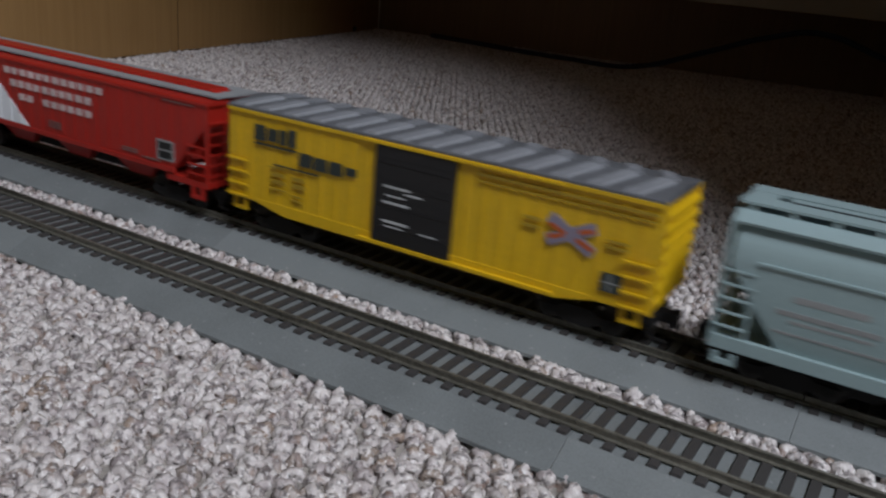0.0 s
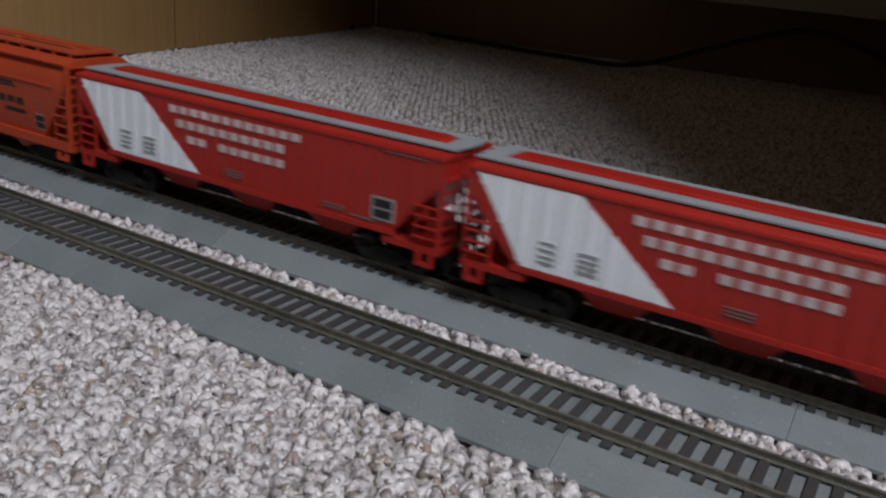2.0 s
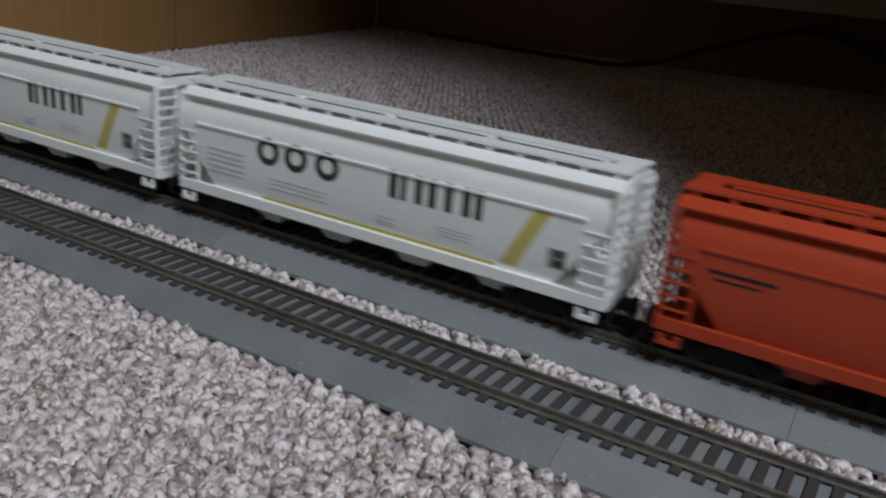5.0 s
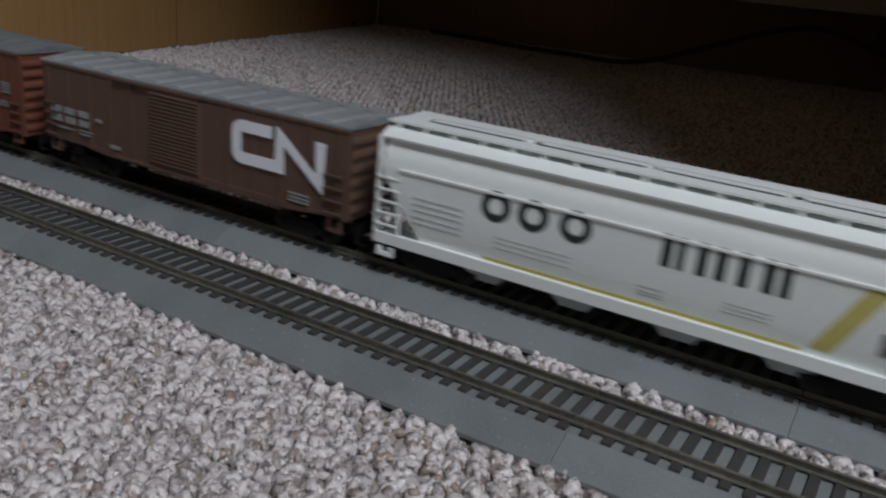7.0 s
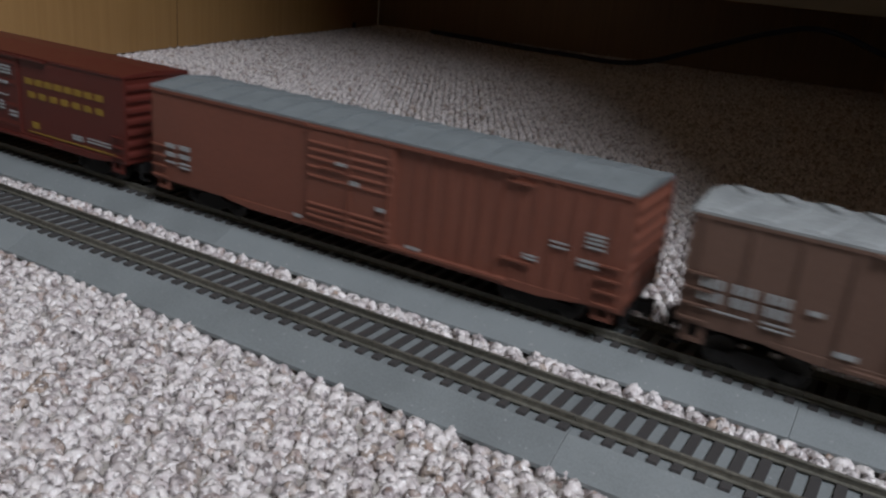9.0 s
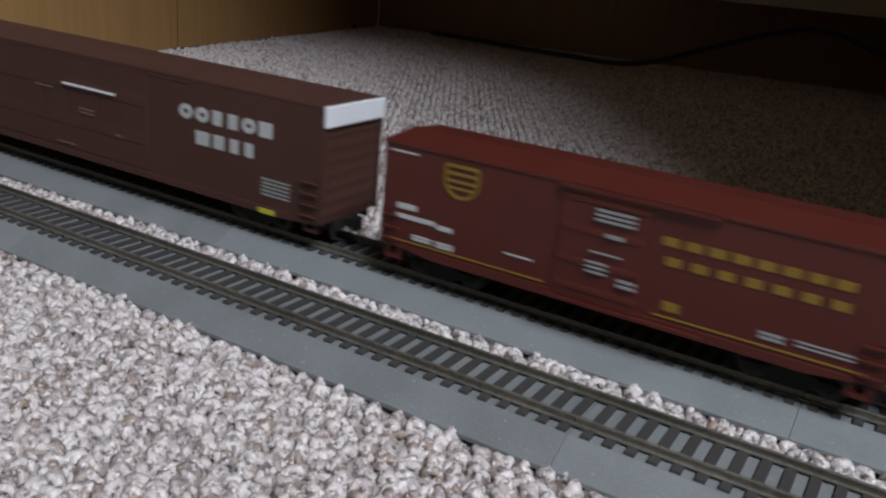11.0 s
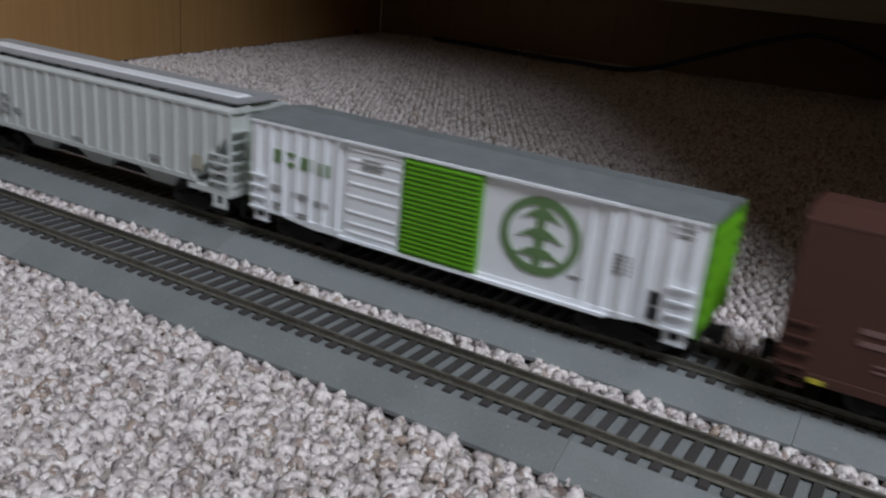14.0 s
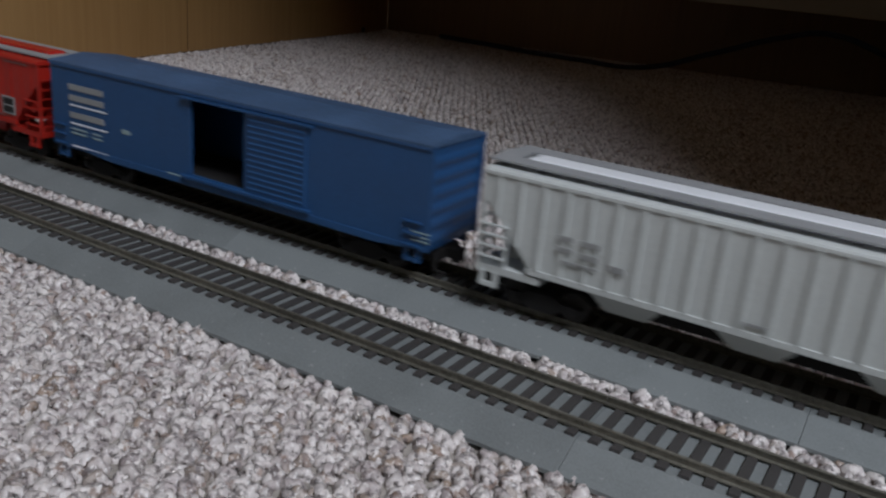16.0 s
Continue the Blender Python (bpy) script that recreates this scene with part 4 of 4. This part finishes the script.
def rust_boxcar():
    L, zb, ze, y = 211, 10.0, 50.1, 18.3
    t = rolling("boxcar", "long red-brown boxcar with plug doors and grey roof", -1382.2)
    h = L / 2
    box_shell(t, L, zb, ze, RUST, GREYROOF, y, [x for x in spread(-h + 5, h - 5, 31) if x > 21], (-64, 92, 1.6), "seams", end_ribs=7, over=0.2, post=0.5)
    running_gear(t, h, 30)
    sliding_door(t, -20.8, 18.8, 11.6, 48.0, y, RUST, (14, 16.5, 19, 30, 33.5, 37, 40, 43), "red-brown plug door with pressed ridges")
    door_tracks(t, -22, 66, 10.8, 48.7, y, RUST)
    f = -y - 0.85
    for x0 in (-1.2, 16.2):
        part("lock_rod", Solid().box(x0, x0 + 1.0, -y - 2.2, -y - 1.2, 12, 47), RUST, t)
    part("lock_bar", Solid().box(-14, -3, -y - 2.4, -y - 1.3, 33.6, 34.5), RUST, t)
    mark(t, "lettering_bar", lines(-97, -91.5, (26.2, 22.4), 1.8) + lines(-89, -83, (26.4, 22.6), 1.9) + lines(-97, -91, (19.0,), 0.7) + lines(-89, -83, (19.4, 17.8), 0.7), GREYINK, f)
    mark(t, "lettering_bar", lines(92, 98.5, (34.6, 33.2, 31.8, 30.2), 0.7) + lines(80, 86, (29, 27.4), 0.6) + lines(90, 97, (25.2, 23.6), 0.8), GREYINK, f)
    mark(t, "lettering_bar", [(71, 76, 20.4, 21.0), (71, 76, 21.6, 22.2), (-27, -23, 11.4, 12.6), (25, 31, 11.8, 12.8)], GREYINK, f)
    g = -y - 1.5
    mark(t, "lettering_bar", [(-7, -2, 36.4, 37.6), (0, 4, 30.2, 31.8), (12, 16, 23, 24.4)], GREYINK, g - 0.6)
    part("grab_iron", Solid().box(63, 72, -y - 1.6, -y, 45.4, 46.2), RUST, t)
    part("grab_iron", Solid().box(63, 74, -y - 1.6, -y, 18.4, 19.2), RUST, t)
    for x0, x1 in ((-105, -97), (97, 105)):
        for side in (-1, 1):
            rungs(t, x0, x1, (12, 16.5, 21, 25.5), side * (y + 0.5), RUST)
    steps(t, h, 17.2, 10.4, 5.4, RUST)
    mark(t, "eave_strip", [(-h, h, ze - 1.8, ze - 0.6)], RUST, -y - 0.6)
    return t


def maroon_boxcar():
    L, zb, ze, y = 169, 11.2, 50.2, 18.3
    t = rolling("boxcar", "dark maroon boxcar with gold shield and lettering bars", -1590.5)
    h = L / 2
    box_shell(t, L, zb, ze, MAROON, MAROON, y, (), (-76, 78, 1.6), "flat", end_ribs=7, ridge=2.0)
    running_gear(t, h)
    sliding_door(t, -15.8, 13, 11.6, 48.6, y, MAROON, (16, 25, 36, 46), "maroon plug door", proud=0.7, relief=0.3)
    door_tracks(t, -17, 34, 10.9, 49.2, y, MAROON)
    f = -y - 0.2
    shape(t, "shield_emblem", hoop(-53, 41.0, 6.6, 6.2, 1.1, 14, 180, 360) + stroke([(-59.2, 41), (-59.2, 46.4), (-46.8, 46.4), (-46.8, 41)], 1.1) +
          stroke([(-58.6, 43.7), (-47.4, 43.7)], 1.0) + stroke([(-58.6, 41.0), (-47.4, 41.0)], 0.9) + stroke([(-57.8, 38.6), (-48.2, 38.6)], 0.8), GOLD, f, "gold outlined shield")
    row = [(17.6 + i * 7.0, 22.6 + i * 7.0, 37.2, 40.0) for i in range(8)]
    row2 = [(19.4 + i * 7.9, 24.2 + i * 7.9, 31.0, 33.8) for i in range(7)]
    mark(t, "lettering_bar", row + row2, GOLD, f, "two rows of gold lettering bars")
    mark(t, "lettering_bar", lines(-78, -70, (27.4,), 2.0) + lines(-78, -62, (23.6,), 1.6) + lines(-61, -55, (22.8,), 1.7) + lines(-71, -63, (17.2, 16.0), 0.8) + lines(-61, -54, (17.0, 15.8), 0.9) + lines(-82, -71, (47.2,), 0.6) + lines(-34, -24, (20.4,), 0.5), PALEINK, f)
    mark(t, "gold_line", [(-80, -19, 14.0, 14.5), (18, 80, 14.0, 14.5), (21, 26, 16.4, 19.4)], GOLD, f)
    mark(t, "lettering_bar", lines(-4, 9, (43.6, 42.0, 40.4), 0.8) + lines(0, 6, (35.8,), 1.2) + lines(-4, 6, (29.6,), 0.5) + lines(-5, 2, (26.0, 24.4, 22.8), 0.7) + lines(6, 12, (22.2, 20.4), 0.9), GREYINK, -y - 1.5)
    mark(t, "lettering_bar", lines(50, 57, (18.2, 16.8), 0.9) + lines(60, 76, (18.6, 17.2), 0.5), GREYINK, f)
    for x0, x1 in ((-84, -77), (77, 84)):
        for side in (-1, 1):
            rungs(t, x0, x1, (14, 18.5, 23), side * (y + 0.1), MAROON)
    steps(t, h, 17.2, 11.4, 5.6, MAROON)
    return t


def long_brown_boxcar():
    L, zb, ze, y = 294, 10.4, 56.6, 18.6
    t = rolling("boxcar", "very long high dark brown boxcar with white and yellow lettering bars", -1850.4)
    h = L / 2
    box_shell(t, L, zb, ze, DARKBROWN, DARKBROWN, y, (), (-h + 2, h - 2, 1.6), "flat", end_ribs=8, ridge=1.8, over=0.1, bulge=0.5)
    running_gear(t, h, 36)
    for x0, x1 in ((-53, 0.2), (0.6, 54)):
        sliding_door(t, x0, x1, 12.6, 54.4, y, DARKBROWN, (26, 42.6), "dark brown plug door", proud=0.3, relief=0.25)
    door_tracks(t, -55, 80, 11.4, 54.9, y - 1.6, DARKBROWN)
    for x in (-26, -14, 22, 38):
        part("lock_rod", Solid().box(x - 0.3, x + 0.3, -y - 0.75, -y - 0.2, 13, 54), DARKBROWN, t)
    part("lock_bar", Solid().box(0.5, 34.5, -y - 1.6, -y - 0.8, 42.2, 43.0), BRIGHT, t, "shiny white lock bar")
    f = -y - 0.2
    mark(t, "lettering_bar", lines(-20, -8, (39.2,), 0.7) + lines(10, 20, (32.6, 30.8), 0.6) + lines(34, 38, (24.6,), 1.0) + lines(-6, 6, (14.6,), 0.5), DULL, f - 0.5)
    for x0, x1, z0, z1 in ((-112, -101.4, 40.2, 44.2), (-99.4, -79, 40.2, 44.2), (-120, -89.6, 34.6, 38.6), (-87, -73.6, 34.6, 38.6)):
        part("lettering_bar", Solid().box(x0, x1, f - 0.12, f + 0.3, z0, z1), LEMON, t, "lemon yellow lettering bar")
    mark(t, "lettering_bar", lines(-127, -112, (28.6, 25.0), 1.6) + lines(-122, -103, (19.4, 17.6), 0.5), DULL, f)

    for x0, x1, round_one in ((73.0, 80.2, 1), (82.2, 89.4, 1), (91.8, 96.4, 0), (100.2, 104.8, 0), (107.4, 114.4, 1), (116.4, 122.8, 0)):
        outline = hoop((x0 + x1) / 2, 42.9, (x1 - x0) / 2, 3.1, 2.0, 16) if round_one else [[(x0, 39.9), (x1, 39.9), (x1, 45.9), (x0, 45.9)]]
        shape(t, "lettering_bar", outline, PALEINK, f, "worn white lettering shape")
    for x0, x1 in ((82.4, 89.6), (92.2, 97.6), (101.2, 105.4), (109.0, 113.2)):
        mark(t, "lettering_bar", [(x0, x1, 30.2, 35.9)], PALEINK, f, "worn white lettering bar")
    mark(t, "lettering_bar", lines(118, 132, (23.2, 21.6, 20.0, 18.4, 16.8), 0.7), GREYINK, f)
    part("end_plate", Solid().box(h + 0.2, h + 1.9, -y, y, 48.8, ze + 0.3), BRIGHT, t, "white painted top band of the end", 0.3)
    mark(t, "jacking_pad", [(-137, -133, 9.2, 10.6), (117, 125, 9.0, 11.0)], LEMON, f - 0.4)
    for x0, x1 in ((-146, -138), (138, 146)):
        for side in (-1, 1):
            rungs(t, x0, x1, (13, 17.5, 22, 26.5), side * (y + 0.1), DARKBROWN)
    steps(t, h, 16.6, 10.4, 5.4, DARKBROWN)
    return t


def white_boxcar():
    L, zb, ze, y = 180, 11.4, 49.0, 18.3
    t = rolling("boxcar", "white boxcar with green louvred door, green ends and round tree emblem", -2111.6)
    h = L / 2
    box_shell(t, L, zb, ze, BRIGHT, GREYROOF, y, [x for x in spread(-h + 4, h - 4, 27) if not -44 < x < 51], (-72, 72, 1.5), "flat", end_paint=GREEN, end_ribs=6, bulge=2.0)
    running_gear(t, h)
    sliding_door(t, -17.4, 14.6, 11.8, 47.8, y, GREEN, spread(13.6, 46.2, 19), "green door with horizontal louvres", louvre=True)
    sliding_door(t, -42, -18.2, 11.8, 47.8, y, BRIGHT, (14, 17.5, 22, 28, 33, 37.5, 42, 45.8), "white plug door", proud=0.8, relief=0.35)
    door_tracks(t, -44, 62, 10.9, 48.3, y, BRIGHT)
    f = -y - 0.3
    shape(t, "round_emblem", hoop(36.4, 31.2, 14.4, 13.6, 2.9, 36), FADEDGREEN, f, "green ring emblem around a layered tree shape")
    tree = []
    for i, (z, w) in enumerate(((37.6, 7.2), (30.8, 8.6), (24.0, 9.4))):
        tree.append([(36.4 - w, z - 1.0), (36.4 - w * 0.35, z + 2.9), (36.4 + w * 0.35, z + 2.9), (36.4 + w, z - 1.0), (36.4 + w * 0.5, z + 0.2), (36.4, z - 0.8), (36.4 - w * 0.5, z + 0.2)])
    tree.append([(34.8, 19.4), (34.8, 41.6), (36.4, 43.6), (38.0, 41.6), (38.0, 19.4)])
    tree.append([(28.8, 19.6), (44, 19.6), (42, 18.2), (31, 18.2)])
    shape(t, "tree_emblem", tree, FADEDGREEN, f - 0.05)
    mark(t, "lettering_bar", [(-77.5, -73, 33.4, 38.6), (-71, -66.4, 36.8, 38.4), (-71, -66.4, 32.8, 34.4), (-64.4, -58.6, 32.8, 37.6), (-55.8, -50.4, 32.2, 37)], FADEDGREEN, f, "faded green lettering bars")
    mark(t, "lettering_bar", lines(-80, -74, (22.8,), 2.6) + lines(-68, -60, (21.8,), 2.4) + lines(-57, -51, (20.8,), 2.2) + lines(-78, -73, (16.6, 14.8), 1.0) + lines(-66, -59, (14.6, 13.2), 0.9), GREYINK, f)
    mark(t, "lettering_bar", lines(-35, -26, (42.8, 41.4, 40.0), 0.7), GREYINK, f - 0.9)
    mark(t, "lettering_bar", lines(62.4, 67.6, (31.8, 30.4, 29.0, 27.6, 26.2), 1.0) + lines(48, 53, (20.6,), 0.8) + lines(78, 86, (45.2, 43), 0.8), GREYINK, f)
    mark(t, "stencil_panel", [(74.6, 80, 13.6, 23.6)], GREYINK, f)
    mark(t, "stencil_panel", [(75.2, 79.4, 14.2, 18.2), (75.2, 79.4, 19, 23)], BLACK, f - 0.06)
    for x0, x1 in ((-89, -81), (81, 89)):
        for side in (-1, 1):
            rungs(t, x0, x1, (13, 17.5, 22, 26.5), side * (y + 0.5), BRIGHT)
    steps(t, h, 17.2, 11.6, 6.6, BRIGHT)
    mark(t, "eave_strip", [(-h, h, ze - 1.4, ze - 0.3)], BRIGHT, -y - 0.7)
    return t


def blue_boxcar():
    L, zb, ze, y = 208, 12.4, 51.8, 18.3
    t = rolling("boxcar", "blue boxcar with open door and ridged door slid aside", -2525.0)
    h = L / 2
    box_shell(t, L, zb, ze, BLUE, BLUEDUST, y, (), (-80, 96, 1.4), "flat", end_ribs=6, bulge=0.9, opening=(-13.4, 16.6, 16.2, 48.6))
    running_gear(t, h, 28)
    sliding_door(t, 18.6, 49, 15.6, 48.6, y, BLUE, spread(18, 46, 13), "blue ridged door slid open", proud=0.8, relief=0.4)
    door_tracks(t, -18, 52, 15.2, 49.2, y, BLUE)
    mark(t, "eave_strip", [(-h, h, ze - 1.6, ze - 0.6)], BLUE, -y - 0.5)
    f = -y - 0.2
    mark(t, "lettering_bar", lines(-91.5, -68, (41.6, 36.6, 28.6), 2.6), GREYINK, f, "white-grey lettering bars")
    mark(t, "thin_line", lines(-91, -66, (33.2, 24.6, 13.8), 0.6), BRIGHT, f)
    mark(t, "lettering_bar", lines(-91, -80, (22, 20), 0.7) + lines(-76, -70, (22, 20), 0.7), BLUEGREY, f)
    mark(t, "lettering_bar", lines(98, 106, (19.4, 17.8, 16.2), 0.5) + lines(-56, -51, (27,), 1.8) + lines(-28, -20, (14.2,), 0.5) + lines(28, 34, (18,), 0.6), BLUEGREY, f)
    for x0, x1 in ((-103, -95), (95, 103)):
        for side in (-1, 1):
            rungs(t, x0, x1, (14, 18.5, 23), side * (y + 0.1), BLUE)
    steps(t, h, 17.2, 12.6, 6.6, BLUE)
    return t


grey_hopper()
yellow_boxcar()
for at in (-168.5, -368.6, -2734.5):
    ribbed_hopper("covered_hopper", "red ribbed covered hopper with slanted white band and grey running boards", at, 191, RED, WALKGREY, RED, True, 24)
orange_hopper()
white_hopper(-772.6)
white_hopper(-976.5)
louvred_brown_boxcar()
rust_boxcar()
maroon_boxcar()
long_brown_boxcar()
white_boxcar()
ribbed_hopper("covered_hopper", "pale grey ribbed covered hopper with grey running boards", -2306.2, 187, PALEGREY, WALKGREY, BRIGHT, False, 22)
blue_boxcar()

# ------------------------------------------------------------------ the train rolls by
# seconds and millimetres travelled
TRAVEL = [(0.0, 0.0), (0.5, 78.3), (1.0, 156.9), (1.5, 234.9), (2.0, 313.0), (2.5, 390.8), (3.0, 470.0), (3.5, 548.6), (4.0, 625.5),
          (4.8, 749), (5.6, 871), (6.5, 1007.0), (7.0, 1082.9), (7.5, 1158.0), (8.0, 1232.2), (8.5, 1306.9), (9.0, 1383.0), (9.8, 1505), (10.6, 1628),
          (11.5, 1765.8), (12.0, 1842.6), (12.5, 1919.3), (13.0, 1996.4), (13.5, 2073.5), (14.0, 2150.8), (14.5, 2227.5), (15.0, 2304.3),
          (15.5, 2379.0), (16.0, 2450.5)]


def motions():
    ts, ds = zip(*TRAVEL)
    for car, centre, off in TRAIN:
        walk(car, [(t, pose(((centre + d) * LONG + LEAD) / 1000, (FAR + off) / 1000, RAILTOP / 1000)) for t, d in TRAVEL])
    spin = [(k / FPS, math.degrees(float(np.interp(k / FPS, ts, ds)) / 5.2)) for k in range(0, 16 * FPS + 1)]
    for wheelset, x in WHEELS:
        walk(wheelset, [(t, pose(x / 1000, 0, 0.0052, 0, a)) for t, a in spin])


motions()
